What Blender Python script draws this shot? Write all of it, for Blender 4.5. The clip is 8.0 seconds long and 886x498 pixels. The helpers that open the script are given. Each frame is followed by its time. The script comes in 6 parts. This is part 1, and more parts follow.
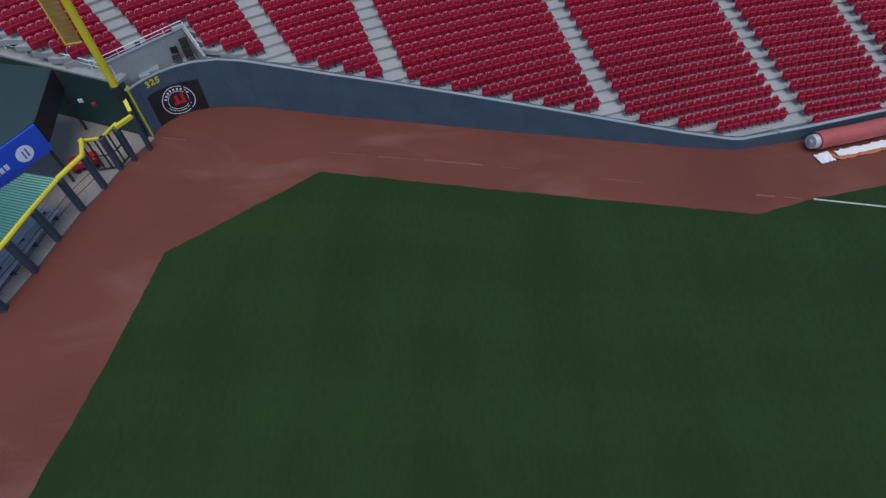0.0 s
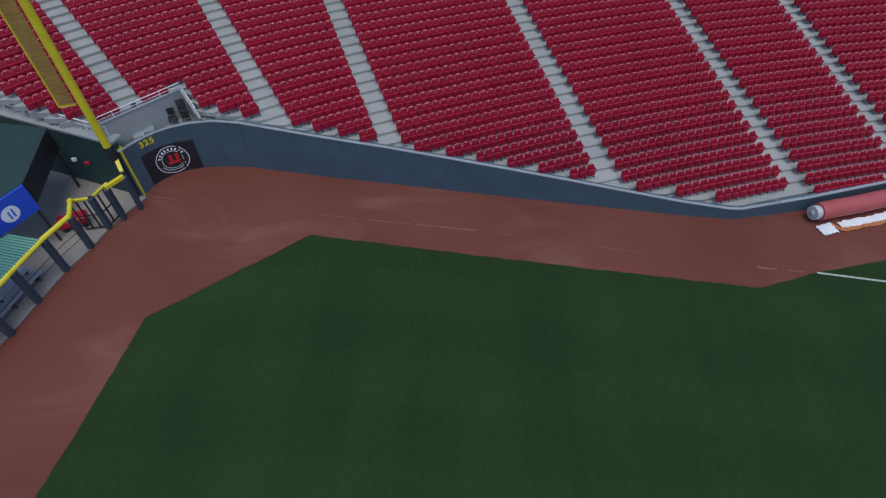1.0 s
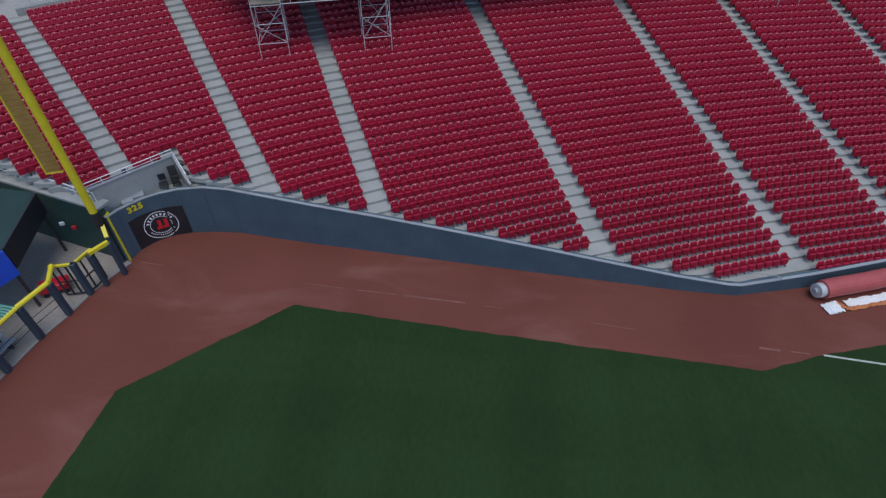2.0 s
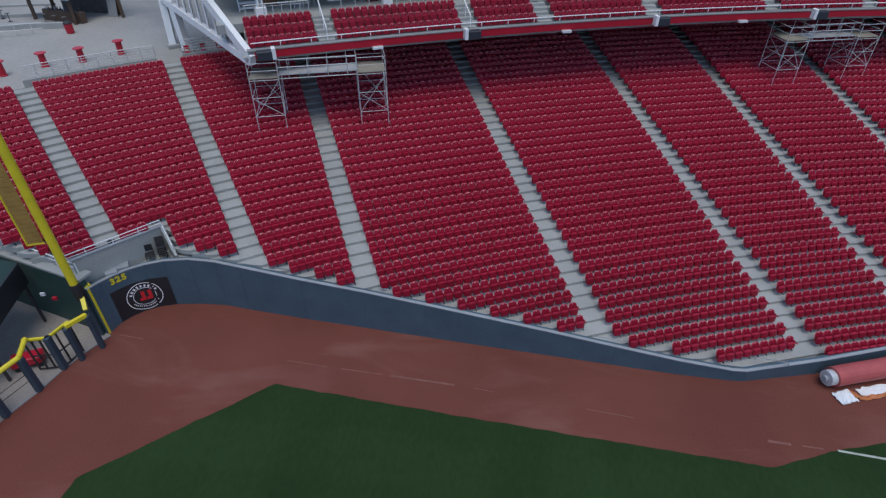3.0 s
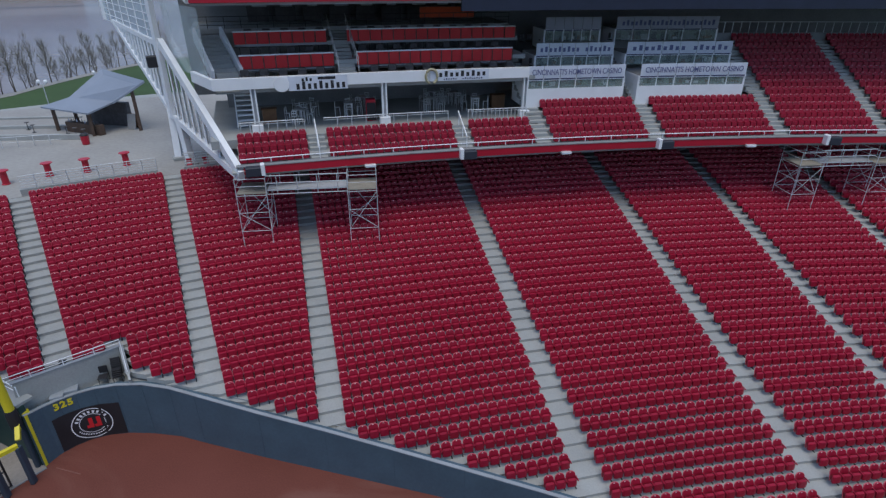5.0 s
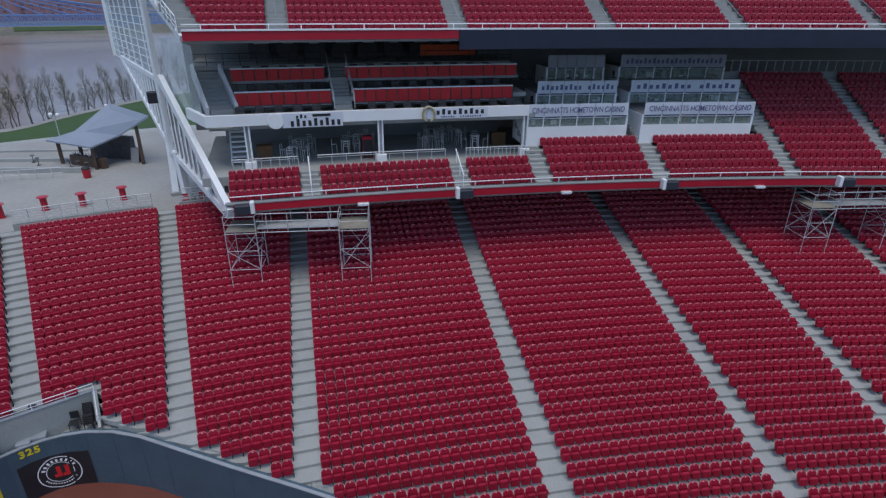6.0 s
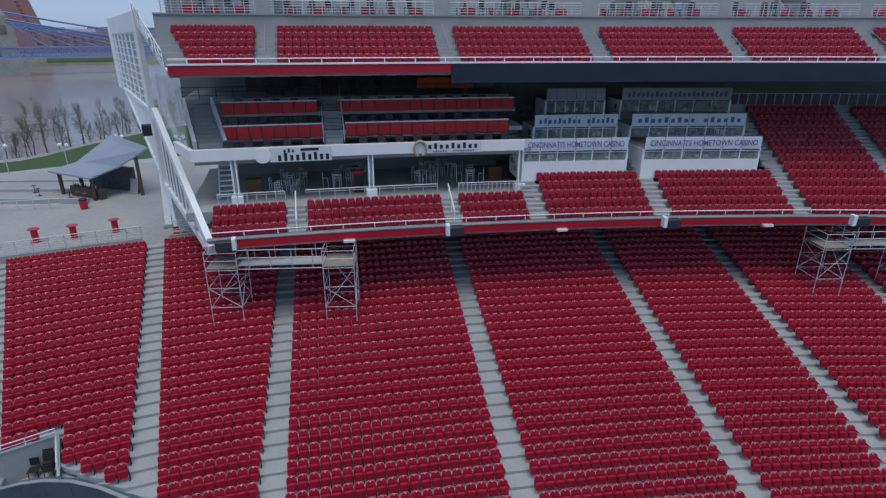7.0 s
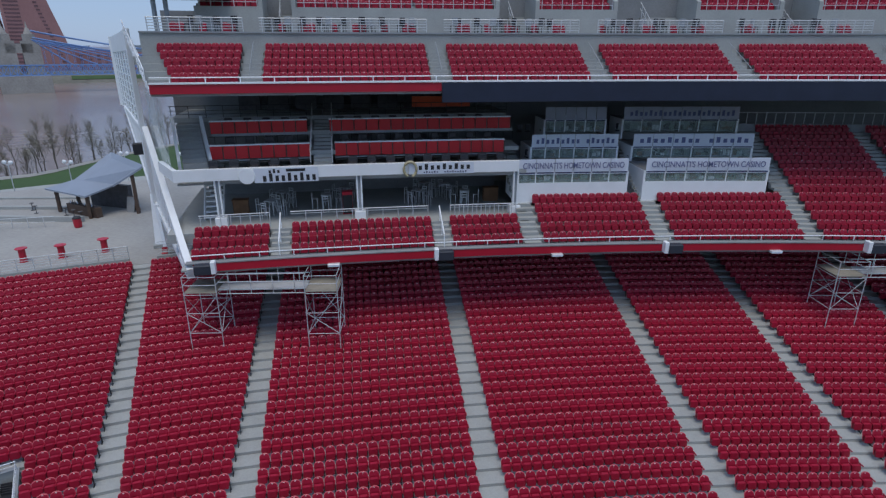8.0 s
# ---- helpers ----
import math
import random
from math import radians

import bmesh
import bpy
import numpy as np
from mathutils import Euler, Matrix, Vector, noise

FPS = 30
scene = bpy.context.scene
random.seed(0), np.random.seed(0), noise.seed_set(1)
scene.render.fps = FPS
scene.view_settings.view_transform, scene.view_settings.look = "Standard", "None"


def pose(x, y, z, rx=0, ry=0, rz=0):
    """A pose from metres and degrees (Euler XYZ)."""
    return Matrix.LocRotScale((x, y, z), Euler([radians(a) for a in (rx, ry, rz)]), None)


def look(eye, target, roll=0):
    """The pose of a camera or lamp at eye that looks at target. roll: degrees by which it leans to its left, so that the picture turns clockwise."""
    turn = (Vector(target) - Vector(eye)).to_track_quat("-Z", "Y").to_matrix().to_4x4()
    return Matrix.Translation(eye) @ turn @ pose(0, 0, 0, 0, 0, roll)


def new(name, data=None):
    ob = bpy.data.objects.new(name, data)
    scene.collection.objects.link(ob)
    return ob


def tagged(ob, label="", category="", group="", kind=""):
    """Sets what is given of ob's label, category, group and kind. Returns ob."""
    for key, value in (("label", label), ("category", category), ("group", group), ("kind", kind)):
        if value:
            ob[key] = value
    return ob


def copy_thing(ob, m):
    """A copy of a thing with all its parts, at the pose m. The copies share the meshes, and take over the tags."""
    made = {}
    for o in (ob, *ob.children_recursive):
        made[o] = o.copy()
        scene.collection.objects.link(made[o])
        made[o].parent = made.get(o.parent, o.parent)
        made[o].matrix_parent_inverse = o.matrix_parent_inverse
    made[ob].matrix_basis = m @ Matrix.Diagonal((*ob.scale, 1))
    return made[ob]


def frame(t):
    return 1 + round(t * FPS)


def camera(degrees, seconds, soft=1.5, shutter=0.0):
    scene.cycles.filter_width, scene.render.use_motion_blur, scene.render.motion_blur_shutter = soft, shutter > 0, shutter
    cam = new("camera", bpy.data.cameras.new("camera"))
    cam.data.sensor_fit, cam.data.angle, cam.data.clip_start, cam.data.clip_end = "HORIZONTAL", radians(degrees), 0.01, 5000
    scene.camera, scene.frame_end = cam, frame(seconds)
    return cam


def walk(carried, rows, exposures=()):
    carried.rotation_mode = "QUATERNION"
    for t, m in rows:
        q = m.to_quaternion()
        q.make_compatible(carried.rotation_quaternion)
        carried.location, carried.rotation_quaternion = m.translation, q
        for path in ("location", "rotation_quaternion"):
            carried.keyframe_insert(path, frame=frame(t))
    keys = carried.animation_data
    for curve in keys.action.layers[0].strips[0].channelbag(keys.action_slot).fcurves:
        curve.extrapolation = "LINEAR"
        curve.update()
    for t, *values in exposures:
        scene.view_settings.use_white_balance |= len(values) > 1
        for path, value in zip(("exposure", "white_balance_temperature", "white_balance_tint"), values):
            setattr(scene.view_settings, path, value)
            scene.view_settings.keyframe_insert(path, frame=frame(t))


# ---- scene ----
cam = camera(76.7, 8.0, soft=1.3)
PATH = [
    (0, (0.491, -0.648, 22.807), (0.429, 0.534, 21.195), -0.3),
    (0.5, (0.856, 0.101, 22.882), (0.779, 1.344, 21.317), -0.2),
    (1, (1.253, 0.881, 22.932), (1.16, 2.184, 21.418), -0.1),
    (1.5, (1.822, 1.606, 22.919), (1.705, 2.977, 21.467), -0.2),
    (3, (3.039, 3.611, 22.888), (2.864, 5.191, 21.675), 0.1),
    (3.5, (3.571, 4.424, 22.893), (3.369, 6.067, 21.771), 0.1),
    (4, (4.103, 5.223, 22.896), (3.872, 6.918, 21.86), 0.2),
    (4.5, (4.609, 6.009, 22.786), (4.347, 7.742, 21.821), 0.2),
    (5, (5.078, 6.813, 22.62), (4.785, 8.573, 21.717), 0.2),
    (6.5, (6.85, 9.454, 22.781), (6.464, 11.263, 22.021), 0.2),
    (7, (7.618, 10.46, 22.842), (7.197, 12.279, 22.127), 0.1),
    (7.5, (8.215, 11.386, 22.771), (7.766, 13.214, 22.094), 0.1),
    (8, (8.872, 12.43, 22.88), (8.393, 14.255, 22.216), 0.0),
]
walk(cam, [(t, look(eye, target, roll)) for t, eye, target, roll in PATH])

# ---- light ----
world = bpy.data.worlds.new("sky")
scene.world = world
world.use_nodes = True
_wn = world.node_tree
_bg = _wn.nodes["Background"]
_sky = _wn.nodes.new("ShaderNodeTexSky")
_sky.sky_type = "NISHITA"
_sky.sun_disc = False
_sky.sun_elevation = radians(72)
_sky.sun_rotation = radians(160)
_sky.air_density, _sky.dust_density, _sky.ozone_density = 1.0, 0.6, 4.0
_hs = _wn.nodes.new("ShaderNodeHueSaturation")
_hs.inputs["Saturation"].default_value = 0.85
_wn.links.new(_sky.outputs[0], _hs.inputs["Color"])
_cl = _wn.nodes.new("ShaderNodeMix")
_cl.data_type = "RGBA"
_cl.inputs[0].default_value = 0.75
_cl.inputs[7].default_value = (1.85, 2.78, 4.65, 1)
_wn.links.new(_hs.outputs[0], _cl.inputs[6])
_wn.links.new(_cl.outputs[2], _bg.inputs[0])
_bg.inputs[1].default_value = 0.124
sun = new("sun", bpy.data.lights.new("sun", "SUN"))
sun.data.energy, sun.data.angle, sun.data.color = 1.45, radians(40), (1.0, 0.945, 0.86)
sun.matrix_world = look((5, 12, 60), (0, 30, 0))
scene.view_settings.exposure = 0.2


# ---- materials ----
PALE = ("white", "banner", "galvanised", "yellow", "line_paint", "plate", "blue", "roof", "tarp", "panel", "fascia", "brick", "bridge")


def mat(name, color, rough=0.6, metal=0.0, var=0.18, scale=1.0, fine=25.0, bump=0.15, rand=0.0, streak=None, spec=0.5):
    if not any(p in name for p in PALE):
        color = [c * 0.84 for c in color]
    m = bpy.data.materials.new(name)
    m.use_nodes = True
    nt = m.node_tree
    b = nt.nodes["Principled BSDF"]
    b.inputs["Roughness"].default_value = rough
    b.inputs["Metallic"].default_value = metal
    b.inputs["Specular IOR Level"].default_value = spec
    geo = nt.nodes.new("ShaderNodeNewGeometry")
    mp = nt.nodes.new("ShaderNodeMapping")
    nt.links.new(geo.outputs["Position"], mp.inputs[0])
    if streak:
        mp.inputs["Scale"].default_value = streak
    n1 = nt.nodes.new("ShaderNodeTexNoise")
    n1.inputs["Scale"].default_value, n1.inputs["Detail"].default_value = scale, 5
    n2 = nt.nodes.new("ShaderNodeTexNoise")
    n2.inputs["Scale"].default_value, n2.inputs["Detail"].default_value = fine, 4
    for n in (n1, n2):
        nt.links.new(mp.outputs[0], n.inputs["Vector"])
    add = nt.nodes.new("ShaderNodeMath")
    add.operation = "MULTIPLY_ADD"
    nt.links.new(n1.outputs[0], add.inputs[0])
    add.inputs[1].default_value = 1.3
    nt.links.new(n2.outputs[0], add.inputs[2])
    last = add.outputs[0]
    if rand:
        oi = nt.nodes.new("ShaderNodeObjectInfo")
        a2 = nt.nodes.new("ShaderNodeMath")
        a2.operation = "ADD"
        nt.links.new(geo.outputs["Random Per Island"], a2.inputs[0])
        nt.links.new(oi.outputs["Random"], a2.inputs[1])
        a3 = nt.nodes.new("ShaderNodeMath")
        a3.operation = "MULTIPLY_ADD"
        nt.links.new(a2.outputs[0], a3.inputs[0])
        a3.inputs[1].default_value = rand
        nt.links.new(last, a3.inputs[2])
        last = a3.outputs[0]
    ramp = nt.nodes.new("ShaderNodeMapRange")
    ramp.inputs[1].default_value, ramp.inputs[2].default_value = 0.7, 1.6 + rand
    nt.links.new(last, ramp.inputs[0])
    mix = nt.nodes.new("ShaderNodeMix")
    mix.data_type = "RGBA"
    mix.inputs[6].default_value = (*[c * (1 - var) for c in color], 1)
    mix.inputs[7].default_value = (*[min(1, c * (1 + var)) for c in color], 1)
    nt.links.new(ramp.outputs[0], mix.inputs[0])
    nt.links.new(mix.outputs[2], b.inputs["Base Color"])
    if bump:
        bp = nt.nodes.new("ShaderNodeBump")
        bp.inputs["Strength"].default_value, bp.inputs["Distance"].default_value = bump, 0.02
        nt.links.new(n2.outputs[0], bp.inputs["Height"])
        nt.links.new(bp.outputs[0], b.inputs["Normal"])
    return m


def glass_mat(name, color, rough=0.05, alpha=0.35):
    m = bpy.data.materials.new(name)
    m.use_nodes = True
    nt = m.node_tree
    b = nt.nodes["Principled BSDF"]
    b.inputs["Base Color"].default_value = (*color, 1)
    b.inputs["Roughness"].default_value = rough
    b.inputs["Alpha"].default_value = alpha
    return m


M_GRASS = mat("grass", (0.0245, 0.052, 0.0175), 0.9, var=0.20, scale=0.22, fine=5, bump=0.5, spec=0.1, streak=(1.0, 0.45, 1.0))


def mown(m, period, depth):
    """Faint mowing bands in two directions over a lawn's colour."""
    nt = m.node_tree
    b = nt.nodes["Principled BSDF"]
    last = b.inputs["Base Color"].links[0].from_socket
    geo = nt.nodes.new("ShaderNodeNewGeometry")
    for way in ("X", "Y"):
        wv = nt.nodes.new("ShaderNodeTexWave")
        wv.bands_direction = way
        wv.inputs["Scale"].default_value = math.pi / (10 * period)
        wv.inputs["Distortion"].default_value = 1.2
        wv.inputs["Detail Scale"].default_value = 0.6
        nt.links.new(geo.outputs["Position"], wv.inputs[0])
        mr = nt.nodes.new("ShaderNodeMapRange")
        mr.inputs[1].default_value, mr.inputs[2].default_value = 0.3, 0.7
        mr.inputs[3].default_value, mr.inputs[4].default_value = 1 - depth, 1 + depth
        nt.links.new(wv.outputs["Fac"], mr.inputs[0])
        vm = nt.nodes.new("ShaderNodeVectorMath")
        vm.operation = "SCALE"
        nt.links.new(last, vm.inputs[0])
        nt.links.new(mr.outputs[0], vm.inputs["Scale"])
        last = vm.outputs[0]
    nt.links.new(last, b.inputs["Base Color"])


mown(M_GRASS, 5.0, 0.035)
M_DIRT = mat("warning_track_clay", (0.190, 0.065, 0.050), 0.95, var=0.2, scale=0.16, fine=14, bump=0.25, spec=0.1)


def worn_patches(m, pale, amount, scale):
    """Broad scuffed patches where the surface is dried and dusty."""
    nt = m.node_tree
    b = nt.nodes["Principled BSDF"]
    last = b.inputs["Base Color"].links[0].from_socket
    geo = nt.nodes.new("ShaderNodeNewGeometry")
    mp = nt.nodes.new("ShaderNodeMapping")
    mp.inputs["Scale"].default_value = (0.55, 1.3, 1.0)
    nt.links.new(geo.outputs["Position"], mp.inputs[0])
    nz = nt.nodes.new("ShaderNodeTexNoise")
    nz.inputs["Scale"].default_value, nz.inputs["Detail"].default_value, nz.inputs["Distortion"].default_value = scale, 6, 0.8
    nt.links.new(mp.outputs[0], nz.inputs["Vector"])
    mr = nt.nodes.new("ShaderNodeMapRange")
    mr.interpolation_type = "SMOOTHSTEP"
    mr.inputs[1].default_value, mr.inputs[2].default_value, mr.inputs[4].default_value = 0.50, 0.74, amount
    nt.links.new(nz.outputs[0], mr.inputs[0])
    mx = nt.nodes.new("ShaderNodeMix")
    mx.data_type = "RGBA"
    mx.inputs[7].default_value = (*pale, 1)
    nt.links.new(mr.outputs[0], mx.inputs[0])
    nt.links.new(last, mx.inputs[6])
    nt.links.new(mx.outputs[2], b.inputs["Base Color"])


worn_patches(M_DIRT, (0.235, 0.112, 0.092), 0.6, 0.22)
M_CHALK = mat("chalk", (0.235, 0.095, 0.076), 0.9, var=0.35, scale=1.5)
M_LINE = mat("field_line_paint", (0.42, 0.45, 0.40), 0.9, var=0.35, scale=1.2)
M_CONC = mat("concrete", (0.42, 0.435, 0.425), 0.85, var=0.16, scale=0.6, fine=12, bump=0.1)
# darker copy of the concrete; shade in the stair openings is in this colour
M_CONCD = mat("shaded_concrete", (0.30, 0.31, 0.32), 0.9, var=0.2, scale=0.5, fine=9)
M_PENF = mat("bullpen_concrete", (0.34, 0.31, 0.285), 0.9, var=0.22, scale=0.5, fine=6)
M_PLAZA = mat("plaza_concrete", (0.40, 0.39, 0.37), 0.85, var=0.18, scale=0.15, fine=3)
M_SEAT = mat("red_seat_plastic", (0.325, 0.011, 0.034), 0.36, var=0.22, scale=0.3, fine=6, bump=0.0, rand=0.8, spec=0.26)
# pale colour for the glint painted at the top of each seat
M_GLINT = mat("worn_number_plate", (0.58, 0.42, 0.44), 0.3, var=0.25, scale=1.5, fine=8, bump=0.0, rand=0.8)
# paler red: light caught by the rolled rim is put into the colour
M_RIM = mat("rubbed_seat_rim", (0.50, 0.075, 0.10), 0.32, var=0.3, scale=0.4, fine=7, bump=0.0, rand=0.8, spec=0.5)
M_LEG = mat("dark_cast_iron", (0.055, 0.055, 0.06), 0.5, 0.3, var=0.2)
M_PAD = mat("slate_blue_padding", (0.064, 0.112, 0.150), 0.5, var=0.18, scale=0.7, fine=8, bump=0.08)
M_SEAM = mat("pad_seam", (0.054, 0.096, 0.13), 0.6, var=0.2)
M_CAP = mat("grey_wall_cap", (0.36, 0.39, 0.42), 0.7)
M_YELLOW = mat("yellow_paint", (0.72, 0.60, 0.03), 0.45, var=0.12, scale=2)
M_MESH = mat("weathered_orange_mesh", (0.42, 0.27, 0.07), 0.7, var=0.25, scale=2)
M_BLACK = mat("black_vinyl", (0.024, 0.024, 0.029), 0.55, var=0.3)
M_GREEN = mat("dark_green_padding", (0.018, 0.062, 0.055), 0.6, var=0.22, scale=0.8)
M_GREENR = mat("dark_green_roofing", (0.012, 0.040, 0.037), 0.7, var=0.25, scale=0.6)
M_ROOFG = mat("green_corrugated_metal", (0.075, 0.24, 0.20), 0.4, 0.3, var=0.15)
M_BLUE = mat("royal_blue_sign", (0.02, 0.09, 0.62), 0.4, var=0.06)
M_WHITE = mat("white_paint", (0.84, 0.86, 0.88), 0.5, var=0.06, scale=1)
M_BANNER = mat("white_vinyl_banner", (0.66, 0.70, 0.78), 0.6, var=0.05)
M_STEEL = mat("galvanised_steel", (0.58, 0.60, 0.62), 0.45, 0.25, var=0.12, scale=3)
M_STEELP = mat("pale_white_aluminium", (0.50, 0.53, 0.58), 0.5, 0.2, var=0.15)
M_POST = mat("dark_navy_post_pad", (0.048, 0.074, 0.105), 0.55, var=0.2)
M_RED = mat("red_fascia_paint", (0.47, 0.010, 0.032), 0.4, var=0.1)
M_REDP = mat("red_panel", (0.62, 0.020, 0.028), 0.5, var=0.12, rand=0.4)
M_NAVY = mat("navy_fascia", (0.020, 0.025, 0.052), 0.35, var=0.2)
M_DARK = mat("dark_interior", (0.12, 0.115, 0.12), 0.8, var=0.4, scale=1.2, fine=4)
M_WOOD = mat("brown_wood", (0.22, 0.11, 0.05), 0.6, var=0.3, scale=2)
M_WOODD = mat("dark_weathered_timber", (0.11, 0.07, 0.05), 0.7, var=0.35, scale=1.5)
M_PLANK = mat("scaffold_plank", (0.36, 0.33, 0.27), 0.8, var=0.2, scale=2)
M_ROOF = mat("grey_metal_roof", (0.30, 0.34, 0.41), 0.5, 0.2, var=0.1, scale=0.4)
M_TARP = mat("faded_red_tarp", (0.42, 0.085, 0.085), 0.55, var=0.2, scale=1.5)
M_ORANGE = mat("orange_cloth", (0.62, 0.22, 0.08), 0.7)
M_NAVYT = mat("navy_lettering", (0.04, 0.05, 0.14), 0.6, var=0.1)
M_SPK = mat("navy_loudspeaker_grille", (0.035, 0.042, 0.06), 0.6)
M_WATER = mat("brown_river_water", (0.30, 0.25, 0.225), 0.22, var=0.3, scale=0.012, fine=0.15, bump=0.5)
M_LAWN = mat("riverside_lawn", (0.05, 0.10, 0.028), 0.9, var=0.25, scale=0.08, fine=2)
M_BANK = mat("riverbank_gravel", (0.36, 0.35, 0.33), 0.9, var=0.2, scale=0.05)
M_BARK = mat("grey_bark", (0.16, 0.135, 0.11), 0.9)
M_BUD = mat("spring_buds", (0.26, 0.25, 0.14), 0.9, var=0.3)
# stone, bridge steel and brick: distance haze is put into these paler colours
M_STONE = mat("sandstone", (0.40, 0.38, 0.35), 0.9, var=0.2, scale=0.1, fine=0.8)
M_BRIDGE = mat("blue_bridge_steel", (0.19, 0.32, 0.60), 0.5, var=0.1)
M_BRICK = mat("hazy_red_brick", (0.36, 0.19, 0.185), 0.9, var=0.12, scale=0.05, fine=0.5)
M_BRICKW = mat("far_window_glass", (0.19, 0.10, 0.11), 0.4, var=0.25, scale=0.05)
M_FARBANK = mat("far_bank_ground", (0.19, 0.185, 0.15), 0.95, var=0.35, scale=0.02, fine=0.2)
# bluish haze over the far woods is painted into this colour
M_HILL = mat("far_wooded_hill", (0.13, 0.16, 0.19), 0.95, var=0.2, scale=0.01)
M_GLASS = glass_mat("clear_glass", (0.62, 0.74, 0.74), 0.06, 0.30)
M_TINT = glass_mat("green_tinted_glass", (0.50, 0.62, 0.56), 0.08, 0.22)
M_CURTAIN = glass_mat("curtain_wall_glass", (0.50, 0.62, 0.68), 0.1, 0.65)


# ---- mesh helpers ----
def part(name, bm, material, parent=None, label=""):
    me = bpy.data.meshes.new(name)
    bm.to_mesh(me)
    bm.free()
    for mm in material if isinstance(material, (list, tuple)) else [material]:
        me.materials.append(mm)
    ob = new(name, me)
    if parent:
        ob.parent = parent
    if label:
        ob["label"] = label
    return ob


def thing(name, label, category, group="", kind="", at=(0, 0, 0)):
    ob = new(name)
    ob.empty_display_size = 0.2
    ob.location = at
    return tagged(ob, label, category, group, kind)


def box(bm, c, size, rz=0.0, bevel=0.0, mi=0):
    """A box at centre c, turned by rz radians about the vertical."""
    r = bmesh.ops.create_cube(bm, size=1.0, matrix=Matrix.Translation(c) @ Matrix.Rotation(rz, 4, "Z") @ Matrix.Diagonal((*size, 1)))
    if bevel:
        es = list({e for v in r["verts"] for e in v.link_edges})
        bmesh.ops.bevel(bm, geom=es, offset=bevel, segments=1, affect="EDGES")
    if mi:
        for v in r["verts"]:
            if v.is_valid:
                for f in v.link_faces:
                    f.material_index = mi
    return bm


def beam(bm, a, b, w, h=None):
    """A square bar from a to b."""
    a, b = Vector(a), Vector(b)
    d = b - a
    q = d.to_track_quat("Y", "Z").to_matrix().to_4x4()
    bmesh.ops.create_cube(bm, size=1.0, matrix=Matrix.Translation((a + b) / 2) @ q @ Matrix.Diagonal((w, d.length, h or w, 1)))
    return bm


def tube(bm, pts, r, sides=6, closed=False):
    pts = [Vector(p) for p in pts]
    rings = []
    for i, p in enumerate(pts):
        d = (pts[min(i + 1, len(pts) - 1)] - pts[max(i - 1, 0)]).normalized()
        up = Vector((0, 0, 1)) if abs(d.z) < 0.95 else Vector((1, 0, 0))
        s = d.cross(up).normalized()
        u = s.cross(d)
        rings.append([bm.verts.new(p + r * (math.cos(t) * s + math.sin(t) * u)) for t in (2 * math.pi * k / sides for k in range(sides))])
    for a, b in zip(rings, rings[1:]):
        for k in range(sides):
            bm.faces.new((a[k], b[k], b[(k + 1) % sides], a[(k + 1) % sides]))
    bm.faces.new(rings[0])
    bm.faces.new(rings[-1][::-1])
    return bm


def prism(bm, poly, z0, z1):
    """An upright prism over a plan outline; z0 and z1 may be lists."""
    n = len(poly)
    lo = [bm.verts.new((*p, z0[i] if isinstance(z0, list) else z0)) for i, p in enumerate(poly)]
    hi = [bm.verts.new((*p, z1[i] if isinstance(z1, list) else z1)) for i, p in enumerate(poly)]
    bm.faces.new(lo[::-1])
    bm.faces.new(hi)
    for i in range(n):
        j = (i + 1) % n
        bm.faces.new((lo[i], lo[j], hi[j], hi[i]))
    bmesh.ops.recalc_face_normals(bm, faces=bm.faces)
    return bm


# ---- plan of the grandstand: rows are two arcs that meet at BEND ----
C1, R1, C2, R2, BEND = (62.653, -108.323), 153.396, (15.14, -10.9), 45.0, 116.0
TREAD, RISE, Z0 = 0.854, 0.170, 3.194


def bowl(a, off):
    c, r = (C1, R1) if a <= BEND else (C2, R2)
    return c[0] + (r + off) * math.cos(radians(a)), c[1] + (r + off) * math.sin(radians(a))


def deck(a, r):
    return C1[0] + r * math.cos(radians(a)), C1[1] + r * math.sin(radians(a))


def arc_box(bm, f, a0, a1, o0, o1, z0, z1, step=1.0, z1b=None, z0b=None):
    """A curved block between two angles, two distances and two heights; z1b and z0b: top and underside at the far side."""
    n = max(1, math.ceil(abs(a1 - a0) / step))
    rings = []
    for i in range(n + 1):
        a = a0 + (a1 - a0) * i / n
        p, q = f(a, o0), f(a, o1)
        rings.append([bm.verts.new(v) for v in ((*p, z0), (*q, z0 if z0b is None else z0b), (*q, z1 if z1b is None else z1b), (*p, z1))])
    for r, s in zip(rings, rings[1:]):
        for k in range(4):
            bm.faces.new((r[k], s[k], s[(k + 1) % 4], r[(k + 1) % 4]))
    bm.faces.new(rings[0])
    bm.faces.new(rings[-1][::-1])
    bmesh.ops.recalc_face_normals(bm, faces=list({fc for r in rings for v in r for fc in v.link_faces}))
    return bm


def arc_line(f, a0, a1, o, z, step=1.0):
    n = max(1, math.ceil(abs(a1 - a0) / step))
    return [(*f(a0 + (a1 - a0) * i / n, o), z) for i in range(n + 1)]


